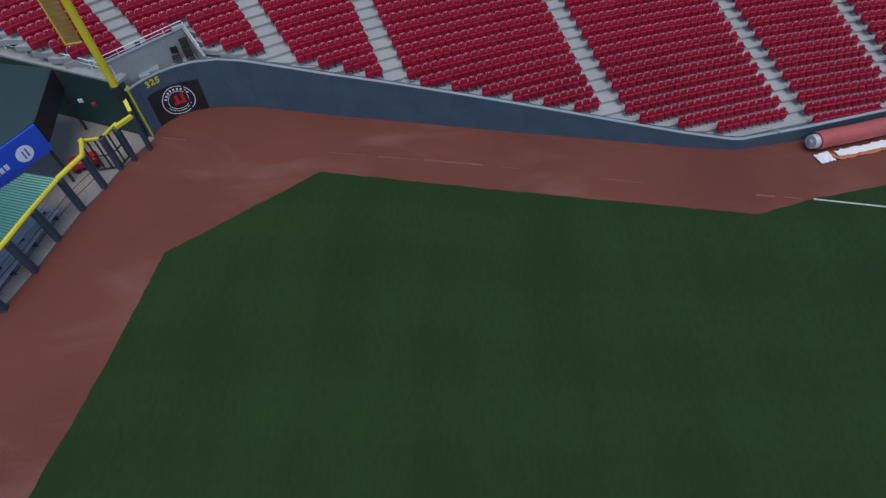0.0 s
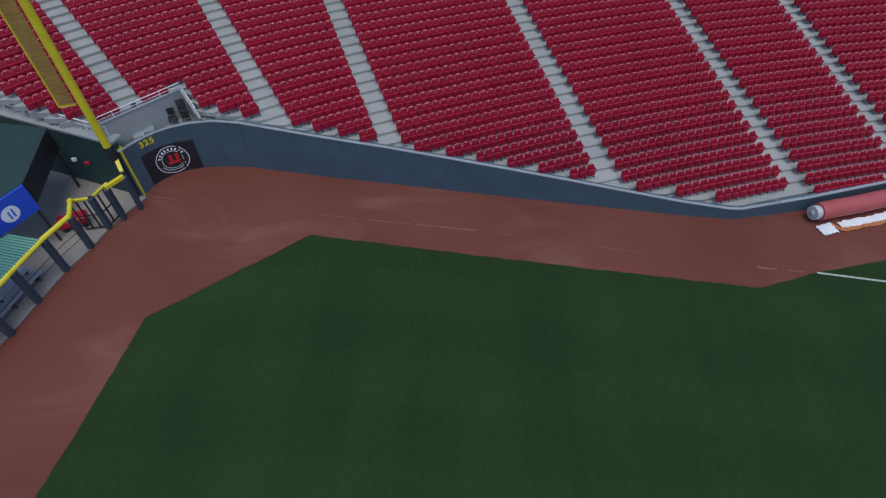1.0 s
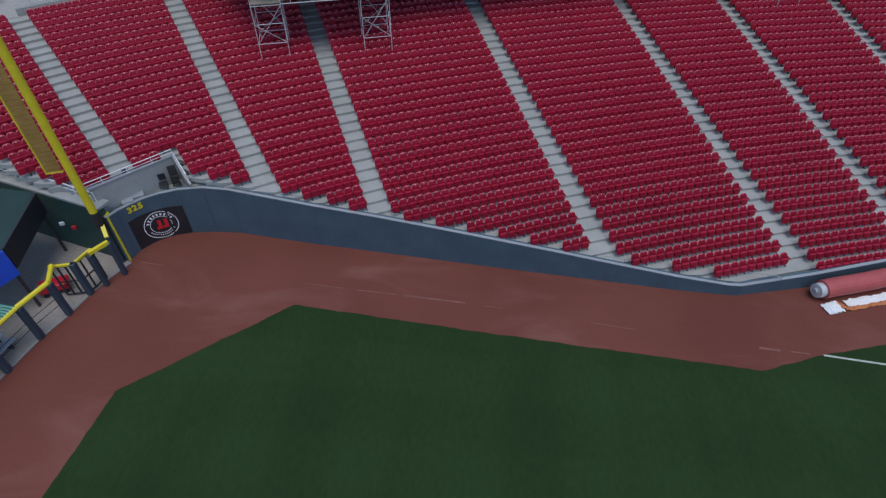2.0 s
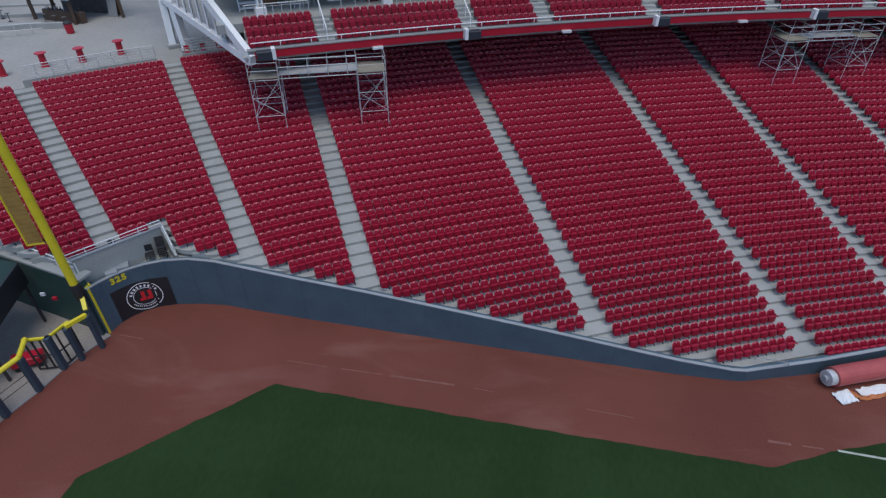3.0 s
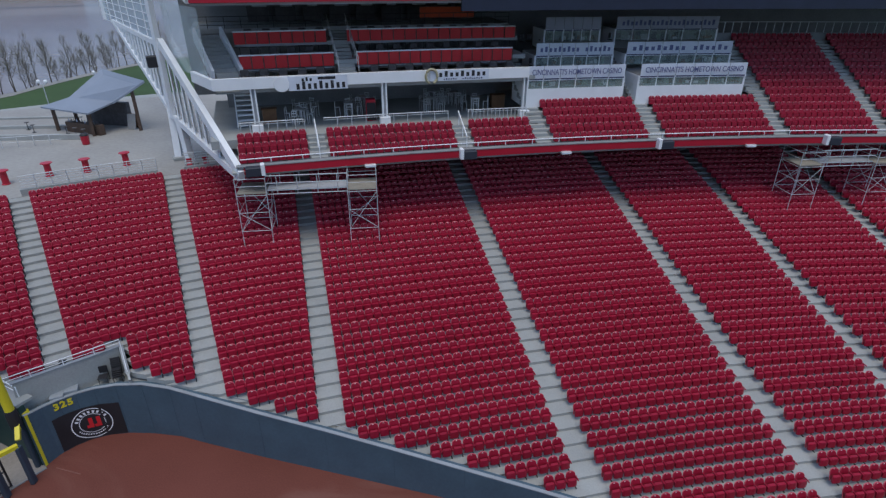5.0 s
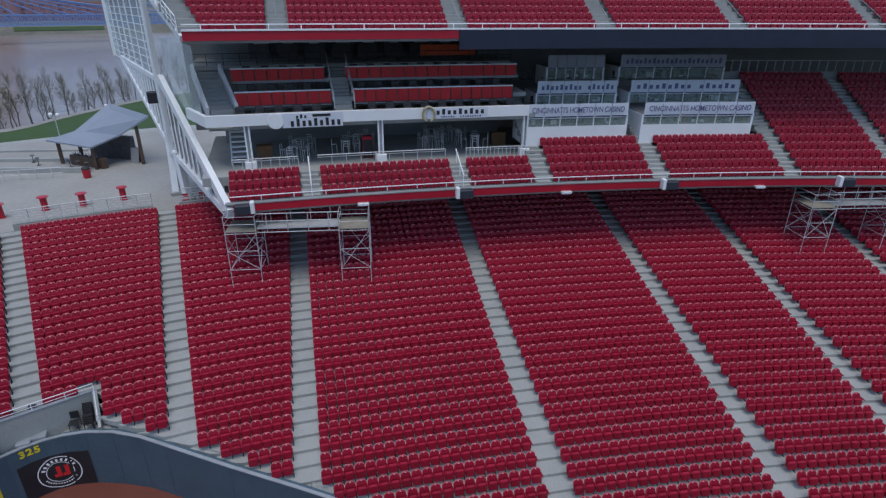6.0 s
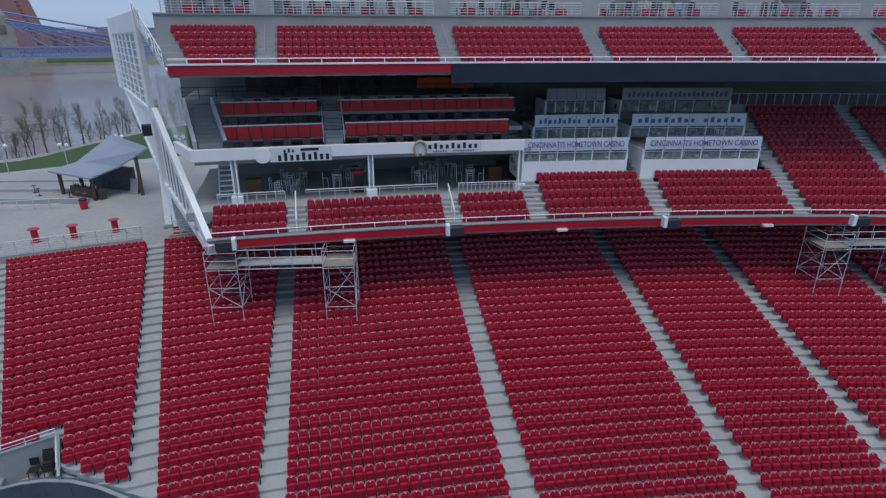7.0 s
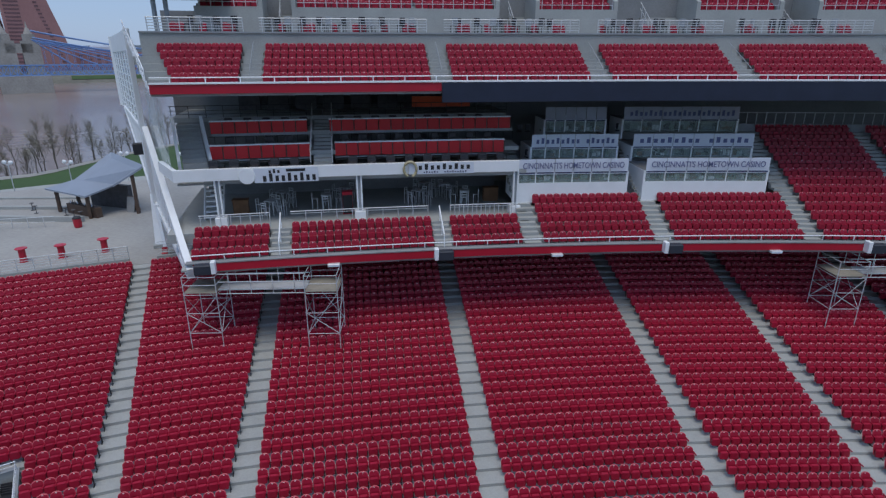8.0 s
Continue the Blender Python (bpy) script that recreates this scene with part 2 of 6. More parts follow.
# ---- field ----
WALL = [(-18.0, 23.5, 3.35), (-17.85, 24.3, 3.2), (-17.5, 24.95, 3.15), (-17.0, 25.5, 3.15), (-16.3, 25.95, 3.2), (-15.3, 26.28, 3.3), (-13.9, 26.46, 3.4), (-12.4, 26.5, 3.32), (-10.9, 26.3, 3.25),
        (-7.3, 25.9, 3.0), (-3.76, 25.58, 2.76), (-0.3, 25.26, 2.46), (3.1, 24.94, 2.14), (6.45, 24.66, 1.78), (9.73, 24.38, 1.4), (12.95, 24.1, 1.05), (15.6, 23.98, 0.8),
        (16.3, 24.0, 0.8), (20.24, 24.95, 1.05), (25.0, 26.45, 1.15), (62.0, 38.6, 1.2)]
GRASS = [(-19.6, -30), (-15.63, 3.56), (-14.9, 8.9), (-14.38, 15.15), (-7.53, 21.12), (3.0, 20.15), (16.11, 19.09), (19.42, 20.31), (23.73, 21.54), (62, 33.9), (62, -30)]

bm = bmesh.new()
prism(bm, [(-32, -34), (64, -34), (64, 40), (-15, 27.5), (-32, 28)], -0.4, 0.0)
tagged(part("field_clay", bm, M_DIRT), "reddish brown clay warning track beside the wall", "warning track", kind="structure")
# the lawn's edge wanders a little along its cut
lawn = []
for p, q in zip(GRASS, GRASS[1:] + GRASS[:1]):
    n = max(1, int(math.dist(p, q) / 0.35)) if p[1] > -25 else 1
    for i in range(n):
        c = Vector((*p, 0)).lerp(Vector((*q, 0)), i / n)
        if i:
            c += 0.07 * noise.noise_vector(c * 0.9) + 0.05 * noise.noise_vector(c * 2.6)
        lawn.append((c.x, c.y))
bm = bmesh.new()
prism(bm, lawn, -0.05, 0.03)
tagged(part("grass", bm, M_GRASS), "dark green mown outfield grass with faint stripes", "grass", kind="structure")
bm = bmesh.new()
for a, b, w in (((-17.4, 23.5), (-15.9, 23.35), 0.03), ((-7.4, 22.72), (-5.2, 22.55), 0.025), ((-4.4, 22.5), (-2.2, 22.36), 0.03), ((-1.8, 22.34), (1.6, 22.1), 0.06), ((2.6, 22.0), (3.6, 21.9), 0.02), ((8.2, 21.35), (10.4, 21.1), 0.025), ((16.4, 20.5), (17.4, 20.42), 0.07), ((17.9, 20.4), (18.8, 20.34), 0.04)):
    d = Vector((b[0] - a[0], b[1] - a[1])).normalized() * w
    prism(bm, [(a[0] - d.y, a[1] + d.x), (a[0] + d.y, a[1] - d.x), (b[0] + d.y, b[1] - d.x), (b[0] - d.y, b[1] + d.x)], 0.0, 0.006)
tagged(part("chalk_line", bm, M_CHALK), "worn white chalk foul line on the clay", "chalk line", kind="structure")
bm = bmesh.new()
prism(bm, [(19.4, 20.25), (19.4, 20.36), (60, 16.1), (60, 15.99)], 0.02, 0.036)
tagged(part("foul_line", bm, M_LINE), "white painted foul line on the grass", "foul line", kind="structure")

# padded wall, a thick curved band with a sloping top and a cap
wall = thing("wall_field", "slate blue padded outfield wall with grey cap", "wall", kind="structure")


def offset_line(pts, d):
    out = []
    for i, p in enumerate(pts):
        q, r = pts[max(i - 1, 0)], pts[min(i + 1, len(pts) - 1)]
        t = Vector((r[0] - q[0], r[1] - q[1])).normalized()
        out.append((p[0] - t.y * d, p[1] + t.x * d, p[2]))
    return out


WBACK = offset_line(WALL, 0.35)
bm = bmesh.new()
vs = []
for p, q in zip(WALL, WBACK):
    vs.append([bm.verts.new(v) for v in ((p[0], p[1], -0.1), (q[0], q[1], -0.1), (q[0], q[1], q[2] - 0.09), (p[0], p[1], p[2] - 0.09))])
for a, b in zip(vs, vs[1:]):
    for k in range(4):
        bm.faces.new((a[k], b[k], b[(k + 1) % 4], a[(k + 1) % 4]))
bm.faces.new(vs[0])
bm.faces.new(vs[-1][::-1])
bmesh.ops.recalc_face_normals(bm, faces=bm.faces)
part("padding", bm, M_PAD, wall)
bm = bmesh.new()
vs = []
for p, q in zip(offset_line(WALL, -0.015), offset_line(WALL, 0.16)):
    vs.append([bm.verts.new(v) for v in ((p[0], p[1], p[2] - 0.07), (q[0], q[1], q[2] - 0.07), (q[0], q[1], q[2] - 0.02), (p[0], p[1], p[2] - 0.02))])
for a, b in zip(vs, vs[1:]):
    for k in range(4):
        bm.faces.new((a[k], b[k], b[(k + 1) % 4], a[(k + 1) % 4]))
bm.faces.new(vs[0])
bm.faces.new(vs[-1][::-1])
bmesh.ops.recalc_face_normals(bm, faces=bm.faces)
part("cap", bm, M_CAP, wall)
# seams between the pads
for i in range(2, len(WALL) - 1):
    c, q = Vector(WALL[i]), Vector(WALL[i + 1])
    t = (q - c).normalized()
    bm = bmesh.new()
    box(bm, (c.x + t.y * 0.004, c.y - t.x * 0.004, c.z / 2 - 0.04), (0.012, 0.010, c.z - 0.16), math.atan2(t.y, t.x))
    part("seam", bm, M_SEAM, wall)


# ---- lower grandstand ----
FRONT = [(62.0, 39.0), (25.0, 26.85), (20.24, 25.35), (16.3, 24.4), (12.95, 24.55), (9.73, 24.78), (3.1, 25.32), (-3.76, 25.96), (-10.9, 26.68), (-13.9, 26.85), (-14.7, 26.87), (-15.95, 28.3), (-18.55, 24.75), (-21.9, 24.75), (-25.6, 25.9), (-45, 31.5)]


def front_off(a):
    """Distance from row 0 at which the stand begins on this radius."""
    c, r = (C1, R1) if a <= BEND else (C2, R2)
    d = (math.cos(radians(a)), math.sin(radians(a)))
    best = -60.0
    for p, q in zip(FRONT, FRONT[1:]):
        w = (q[0] - p[0], q[1] - p[1])
        det = -d[0] * w[1] + d[1] * w[0]
        if abs(det) < 1e-9:
            continue
        ex, ey = p[0] - c[0], p[1] - c[1]
        s = (-ex * w[1] + ey * w[0]) / det
        u = (d[0] * ey - d[1] * ex) / det
        if -1e-6 <= u <= 1 + 1e-6 and s > 0:
            best = max(best, s - r)
    return best


A0, A1, TOPROW = 94.5, 141.0, 26
stand = thing("lower_stand", "grey concrete terraces of the lower grandstand", "grandstand", kind="structure")
cols = np.concatenate([np.arange(A0, 116.0, 0.25), np.arange(116.0, A1, 0.5), [A1]])
fronts = [front_off(a) for a in cols]
for k in range(-18, TOPROW + 1):
    bm = bmesh.new()
    z = Z0 + RISE * k
    for i in range(len(cols) - 1):
        o = [max(k * TREAD, fronts[i]), max(k * TREAD, fronts[i + 1])]
        far = (k + 1) * TREAD
        if min(o) >= far - 0.01:
            continue
        o = [min(v, far - 0.005) for v in o]
        quad = [bowl(cols[i], o[0]), bowl(cols[i + 1], o[1]), bowl(cols[i + 1], far), bowl(cols[i], far)]
        hi = [bm.verts.new((*p, z)) for p in quad]
        lo = [bm.verts.new((*p, z - 0.30)) for p in quad]
        bm.faces.new(hi[::-1])
        bm.faces.new((hi[0], hi[1], lo[1], lo[0]))
    if bm.verts:
        bmesh.ops.remove_doubles(bm, verts=bm.verts, dist=0.002)
        bmesh.ops.recalc_face_normals(bm, faces=bm.faces)
        ob = part("terrace_step", bm, M_CONC, stand)
        for pz in ob.data.polygons:
            if pz.normal.z < -0.5:
                ob.data.flip_normals()
                break
    else:
        bm.free()

for ja, k0, k1 in ((113.85, -3, 12), (119.25, 0, 4), (110.0, -4, 6), (106.2, -6, 2)):
    bm = bmesh.new()
    for k in range(k0, k1):
        z = Z0 + RISE * k
        hw = 0.035 if ja < BEND else 0.11
        arc_box(bm, bowl, ja - hw, ja + hw, k * TREAD - 0.012, (k + 1) * TREAD - 0.02, z - 0.17, z + 0.006, 1.0)
    part("expansion_joint", bm, M_BLACK, stand, "dark expansion joint across the terraces")

# aisles: angle on row 0, then metres along the row and metres per metre outwards by which each one strays
AISLES = ((98.3, 0.0, 0.0), (101.5, 0.0, 0.0), (104.72, 0.0, 0.0), (107.7, 0.0, 0.0), (111.85, 0.0, -0.015), (116.0, 0.50, -0.024), (124.0, -0.09, 0.024), (131.9, -0.37, 0.070))
AISLE_W = 1.24
PITCH = 0.515


SEAT_MATS = (M_SEAT, M_LEG, M_GLINT, M_RIM)


def seat_parts():
    """The parts of a tip-up seat that faces -y, its post beside the origin: back, lit rim, pan, armrest, post, glint
    plate.
    """
    out = {}

    def back(x, z):
        return 0.07 + (z - 0.30) * 0.30 - 0.8 * x * x

    # domed, cupped shell with strongly rounded shoulders
    arch = ((-0.234, 0.680), (-0.224, 0.745), (-0.184, 0.800), (-0.099, 0.835), (0.0, 0.845), (0.099, 0.835), (0.184, 0.800), (0.224, 0.745), (0.234, 0.680))
    bm = bmesh.new()
    grid = []
    for x, zt in arch:
        line = [bm.verts.new((x * 0.95, back(x, z), z)) for z in (0.28, 0.60, zt - 0.022)]
        grid.append(line)
    rear = [[bm.verts.new((x * 0.95, back(x, z) + 0.045, z)) for z in (zt - 0.022, 0.28)] for x, zt in arch]
    for p, q in zip(grid, grid[1:]):
        for k in range(2):
            bm.faces.new((p[k], q[k], q[k + 1], p[k + 1]))
    for p, q in zip(rear, rear[1:]):
        bm.faces.new((p[0], q[0], q[1], p[1]))
    bm.faces.new([g[0] for g in grid[::-1]] + [r[1] for r in rear])
    bmesh.ops.recalc_face_normals(bm, faces=bm.faces)
    for f in bm.faces:
        f.smooth = len(f.verts) == 4
    out["backrest"] = (bm, 0)
    # rolled rim along the arch and down the sides, painted paler as if lit
    bm = bmesh.new()
    edge_ = [(-0.228, 0.28)] + list(arch) + [(0.228, 0.28)]
    loops = []
    for x, zt in edge_:
        low = zt < 0.5
        loops.append([bm.verts.new((x * 0.95, back(x, zt) - 0.006, zt - (0 if low else 0.024))),
                      bm.verts.new((x * 1.02, back(x, zt) + 0.012, zt)),
                      bm.verts.new((x * 1.02, back(x, zt) + 0.034, zt - (0 if low else 0.002))),
                      bm.verts.new((x * 0.95, back(x, zt) + 0.048, zt - (0 if low else 0.026)))])
    for p, q in zip(loops, loops[1:]):
        for k in range(3):
            bm.faces.new((p[k], q[k], q[k + 1], p[k + 1]))
    bmesh.ops.recalc_face_normals(bm, faces=bm.faces)
    for f in bm.faces:
        f.smooth = True
    out["rim"] = (bm, 3)
    # tipped-up pan, narrower towards its rounded lip
    bm = bmesh.new()
    prof = ((0.0, 0.218), (0.22, 0.224), (0.31, 0.210), (0.345, 0.170))
    rows_ = []
    for t, w in prof:
        y = -0.145 + t * 0.12
        rows_.append([bm.verts.new(v) for v in ((-w, y + 0.015, 0.265 + t), (-w * 0.55, y - 0.012, 0.26 + t), (w * 0.55, y - 0.012, 0.26 + t), (w, y + 0.015, 0.265 + t), (w * 0.96, y + 0.12, 0.275 + t), (-w * 0.96, y + 0.12, 0.275 + t))])
    for p, q in zip(rows_, rows_[1:]):
        for k in range(6):
            bm.faces.new((p[k], p[(k + 1) % 6], q[(k + 1) % 6], q[k]))
    bm.faces.new(rows_[0][::-1])
    bm.faces.new(rows_[-1])
    bmesh.ops.recalc_face_normals(bm, faces=bm.faces)
    out["seat_pan"] = (bm, 0)
    bm = bmesh.new()
    box(bm, (0.2475, -0.02, 0.60), (0.048, 0.30, 0.045))
    out["armrest"] = (bm, 0)
    bm = bmesh.new()
    box(bm, (0.2475, 0.06, 0.29), (0.035, 0.08, 0.56))
    box(bm, (0.2475, 0.02, 0.02), (0.05, 0.26, 0.04))
    out["post"] = (bm, 1)
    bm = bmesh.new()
    # small pale plate added under the top edge as the highlight
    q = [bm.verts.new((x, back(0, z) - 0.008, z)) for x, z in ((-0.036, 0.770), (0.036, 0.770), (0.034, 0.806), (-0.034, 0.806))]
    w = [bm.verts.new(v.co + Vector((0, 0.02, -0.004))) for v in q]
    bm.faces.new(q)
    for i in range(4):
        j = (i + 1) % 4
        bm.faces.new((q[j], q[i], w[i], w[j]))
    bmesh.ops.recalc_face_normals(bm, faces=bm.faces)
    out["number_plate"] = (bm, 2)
    return out


def seats_as_stuff(name, spots, label):
    """All seats at the given spots (x, y, z, facing angle) in one mesh."""
    vs, fs, ms, base = [], [], [], 0
    src = seat_parts()
    V, F, MI, SM, sm = [], [], [], [], []
    for b, mi in src.values():
        b.verts.index_update()
        o = len(V)
        V += [tuple(v.co) for v in b.verts]
        for f in b.faces:
            F.append([o + v.index for v in f.verts])
            MI.append(mi)
            SM.append(f.smooth)
        b.free()
    V = np.array(V)
    for x, y, z, ang in spots:
        c, s = math.cos(ang), math.sin(ang)
        jit = random.uniform(-0.012, 0.012)
        vs.append(np.c_[V[:, 0] * c - V[:, 1] * s + x, V[:, 0] * s + V[:, 1] * c + y, V[:, 2] + z + jit])
        fs += [[base + i for i in f] for f in F]
        ms += MI
        sm += SM
        base += len(V)
    me = bpy.data.meshes.new(name)
    me.from_pydata(np.concatenate(vs).tolist(), [], fs)
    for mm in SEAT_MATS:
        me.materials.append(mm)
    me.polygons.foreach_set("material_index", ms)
    me.polygons.foreach_set("use_smooth", sm)
    return tagged(new(name, me), label, "seats", kind="stuff")


def row_spots(f, limits, o, z, pitch=PITCH, keep=None):
    """Seat spots along one row between aisles: limits are pairs of angles already clear of the aisles."""
    out = []
    for lo, hi in limits:
        p, q = f(lo, o), f(hi, o)
        mid = f((lo + hi) / 2, o)
        length = math.dist(p, mid) + math.dist(mid, q)
        n = round(length / (pitch if (lo + hi) / 2 < BEND else 0.486))
        for i in range(n):
            a = lo + (hi - lo) * (i + 0.5) / n
            x, y = f(a, o)
            if keep is None or keep(a, o):
                out.append((x, y, z, radians(a - 90)))
    return out


def slide(a, o, d):
    """The angle d metres further along the row at distance o, across the bend between the arcs."""
    run = radians(a - BEND) * ((R1 if a <= BEND else R2) + o) + d
    return BEND + math.degrees(run / ((R1 if run <= 0 else R2) + o))


def bowl_limits(o):
    """Angle pairs between aisles on the row at distance o."""
    edges = [tuple(slide(a, o, d0 + d1 * o + s * AISLE_W / 2) for s in (-1, 1)) for a, d0, d1 in AISLES]
    lims = [(A0 + 0.2, edges[0][0])]
    for e, g in zip(edges, edges[1:]):
        lims.append((e[1], g[0]))
    lims.append((edges[-1][1], A1 - 0.5))
    return lims


lower = []
for k in range(-17, TOPROW):
    o = (k + 0.62) * TREAD
    lower += row_spots(bowl, bowl_limits(o), o, Z0 + RISE * k, keep=lambda a, oo: oo + 0.06 > front_off(a))
near = [s for s in lower if -7.5 < s[0] < 14.0 and s[1] < 27.6 + 0.12 * s[0]][:300]
near_set = set(near)
src = seat_parts()
seat0 = None
for x, y, z, ang in near:
    m = pose(x, y, z, 0, 0, math.degrees(ang))
    if seat0 is None:
        seat0 = thing("stadium_seat", "red plastic tip-up stadium seat bolted to concrete", "seat", "seats of the lower stand")
        for nm, (b, mi) in src.items():
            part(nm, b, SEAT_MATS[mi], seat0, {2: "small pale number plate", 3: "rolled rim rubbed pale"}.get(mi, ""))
        seat0.matrix_basis = m
    else:
        copy_thing(seat0, m)
seats_as_stuff("stadium_seats", [s for s in lower if s not in near_set], "rows of red plastic tip-up stadium seats")


# ---- plaza and the floor under the decks ----
PZ = 7.64
POFF = (TOPROW + 1) * TREAD
bm = bmesh.new()
arc_box(bm, bowl, A0, A1, POFF, POFF + 33, PZ - 0.4, PZ, 1.0)
tagged(part("plaza", bm, M_PLAZA), "pale grey concrete plaza behind the top row", "plaza", kind="structure")
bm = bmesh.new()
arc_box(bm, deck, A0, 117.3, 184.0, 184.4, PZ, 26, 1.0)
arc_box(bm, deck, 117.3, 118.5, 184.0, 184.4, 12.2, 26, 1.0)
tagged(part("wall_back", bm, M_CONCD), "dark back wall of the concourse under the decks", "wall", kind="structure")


def railing(name, line, height, label, posts=1.6, mids=(0.5,), r=0.03, cat="railing", mat_=None):
    """A steel railing along a line of points on the floor."""
    rail = thing(name, label, cat)
    pts = [Vector(p) for p in line]
    bm = bmesh.new()
    tube(bm, [p + Vector((0, 0, height)) for p in pts], r * 1.2)
    part("top_rail", bm, mat_ or M_STEEL, rail)
    for m in mids:
        bm = bmesh.new()
        tube(bm, [p + Vector((0, 0, height * m)) for p in pts], r * 0.8, 5)
        part("mid_rail", bm, mat_ or M_STEEL, rail)
    run, nxt = 0.0, 0.0
    for p, q in zip(pts, pts[1:]):
        d = (q - p).length
        while nxt <= run + d + 1e-6:
            c = p.lerp(q, min(1, (nxt - run) / d))
            bm = bmesh.new()
            tube(bm, [c, c + Vector((0, 0, height))], r, 5)
            part("post", bm, mat_ or M_STEEL, rail)
            nxt += posts
        run += d
    return rail


railing("plaza_railing", [(*bowl(a, POFF + 0.15), PZ + 0.5) for a in np.arange(125.2, 133.1, 0.5)], 0.95, "galvanised steel railing behind the top row of seats", 1.0, (0.2, 0.4, 0.6, 0.8), mat_=M_STEEL)
railing("plaza_railing", [(*bowl(a, POFF + 0.15), PZ + 0.5) for a in np.arange(134.0, 140.5, 0.5)], 1.07, "galvanised steel railing behind the top row of seats", 1.0, (0.2, 0.4, 0.6, 0.8))
railing("plaza_railing", [(*bowl(a, POFF + 0.15), PZ + 0.5) for a in np.arange(117.0, 123.9, 0.5)], 1.07, "galvanised steel railing behind the top row of seats", 1.0, (0.2, 0.4, 0.6, 0.8))


for a0, a1 in ((117.0, 123.6), (125.2, 132.8), (134.0, 140.3)):
    bm = bmesh.new()
    arc_box(bm, bowl, a0, a1, POFF + 0.02, POFF + 0.28, PZ, PZ + 0.5, 0.5)
    tagged(part("plaza_kerb", bm, M_CONC), "low concrete upstand behind the top row", "kerb", "plaza kerbs", kind="structure")


def lathe(bm, prof, c, seg=12):
    rings = [[bm.verts.new((c[0] + r * math.cos(2 * math.pi * k / seg), c[1] + r * math.sin(2 * math.pi * k / seg), c[2] + z)) for k in range(seg)] for r, z in prof]
    for a, b in zip(rings, rings[1:]):
        for k in range(seg):
            bm.faces.new((a[k], a[(k + 1) % seg], b[(k + 1) % seg], b[k]))
    bm.faces.new(rings[0][::-1])
    bm.faces.new(rings[-1])
    return bm


def drink_table(x, y):
    t = thing("standing_table", "red round standing drink table on the plaza", "table", "drink tables on the plaza", at=(x, y, PZ))
    bm = bmesh.new()
    lathe(bm, [(0.30, 0), (0.30, 0.06), (0.25, 0.09), (0.24, 0.95), (0.28, 1.03)], (0, 0, 0))
    part("pedestal", bm, M_RED, t)
    bm = bmesh.new()
    lathe(bm, [(0.38, 1.03), (0.42, 1.05), (0.42, 1.09), (0.40, 1.10)], (0, 0, 0), 16)
    part("tabletop", bm, M_RED, t)


for x, y in ((-32.6, 43.3), (-30.4, 44.7), (-28.4, 46.8), (-34.4, 41.1)):
    drink_table(x, y)
bin_ = thing("trash_bin", "red round trash bin with a dark domed lid", "bin", at=(-36.14, 51.63, PZ))
bm = bmesh.new()
lathe(bm, [(0.27, 0), (0.33, 0.1), (0.36, 0.8), (0.38, 0.84)], (0, 0, 0))
part("drum", bm, M_RED, bin_)
bm = bmesh.new()
lathe(bm, [(0.38, 0.84), (0.36, 0.94), (0.22, 1.05), (0.05, 1.08)], (0, 0, 0))
part("lid", bm, M_BLACK, bin_)

# red chairs behind the railing by the columns
for i in range(5):
    c = thing("folding_chair", "red folding chair behind the plaza railing", "chair", "chairs by the columns", at=(*bowl(123.2 - 1.05 * i, POFF + 0.75), PZ))
    c.rotation_euler = (0, 0, radians(32 + 6 * i))
    bm = bmesh.new()
    box(bm, (0, 0, 0.45), (0.44, 0.42, 0.05), bevel=0.012)
    part("seat", bm, M_RED, c)
    bm = bmesh.new()
    box(bm, (0, 0.21, 0.74), (0.42, 0.04, 0.30), bevel=0.012)
    part("backrest", bm, M_RED, c)
    for sx in (-0.19, 0.19):
        bm = bmesh.new()
        beam(bm, (sx, 0.22, 0), (sx, -0.18, 0.45), 0.03)
        beam(bm, (sx, -0.22, 0), (sx, 0.20, 0.6), 0.03)
        part("leg", bm, M_LEG, c)

# ---- riverside bar with a bent metal roof ----
bar = thing("riverside_bar", "open timber bar hut with bent grey metal roof", "bar hut")


def slab(bm, pts, t):
    lo = [bm.verts.new((p[0], p[1], p[2] - t)) for p in pts]
    hi = [bm.verts.new(p) for p in pts]
    n = len(pts)
    bm.faces.new(hi)
    bm.faces.new(lo[::-1])
    for i in range(n):
        j = (i + 1) % n
        bm.faces.new((lo[i], lo[j], hi[j], hi[i]))
    bmesh.ops.recalc_face_normals(bm, faces=bm.faces)
    return bm


RA, RB, RC = (-36.97, 53.72, 10.0), (-36.3, 56.5, 10.5), (-32.6, 56.9, 12.6)
RD, RE, RF = (-43.4, 55.2, 10.05), (-41.8, 57.3, 10.6), (-40.6, 61.3, 12.8)
bm = bmesh.new()
slab(bm, [RA, RB, RE, RD], 0.15)
part("eave", bm, M_ROOF, bar)
bm = bmesh.new()
slab(bm, [RB, RC, RF, RE], 0.2)
part("roof", bm, M_ROOF, bar)
for x, y, h in ((-42.4, 55.5, 2.3), (-37.4, 54.3, 2.3), (-34.3, 57.0, 3.9), (-40.6, 56.2, 2.5), (-40.4, 60.6, 4.7)):
    bm = bmesh.new()
    box(bm, (x, y, PZ + h / 2), (0.28, 0.28, h), 0.45)
    part("post", bm, M_WOODD, bar)
bm = bmesh.new()
box(bm, (-39.0, 55.2, PZ + 0.5), (4.6, 0.6, 1.0), -0.2, 0.03)
part("counter", bm, M_WOODD, bar)
bm = bmesh.new()
box(bm, (-38.9, 58.6, PZ + 1.2), (5.2, 0.5, 2.4), -0.05)
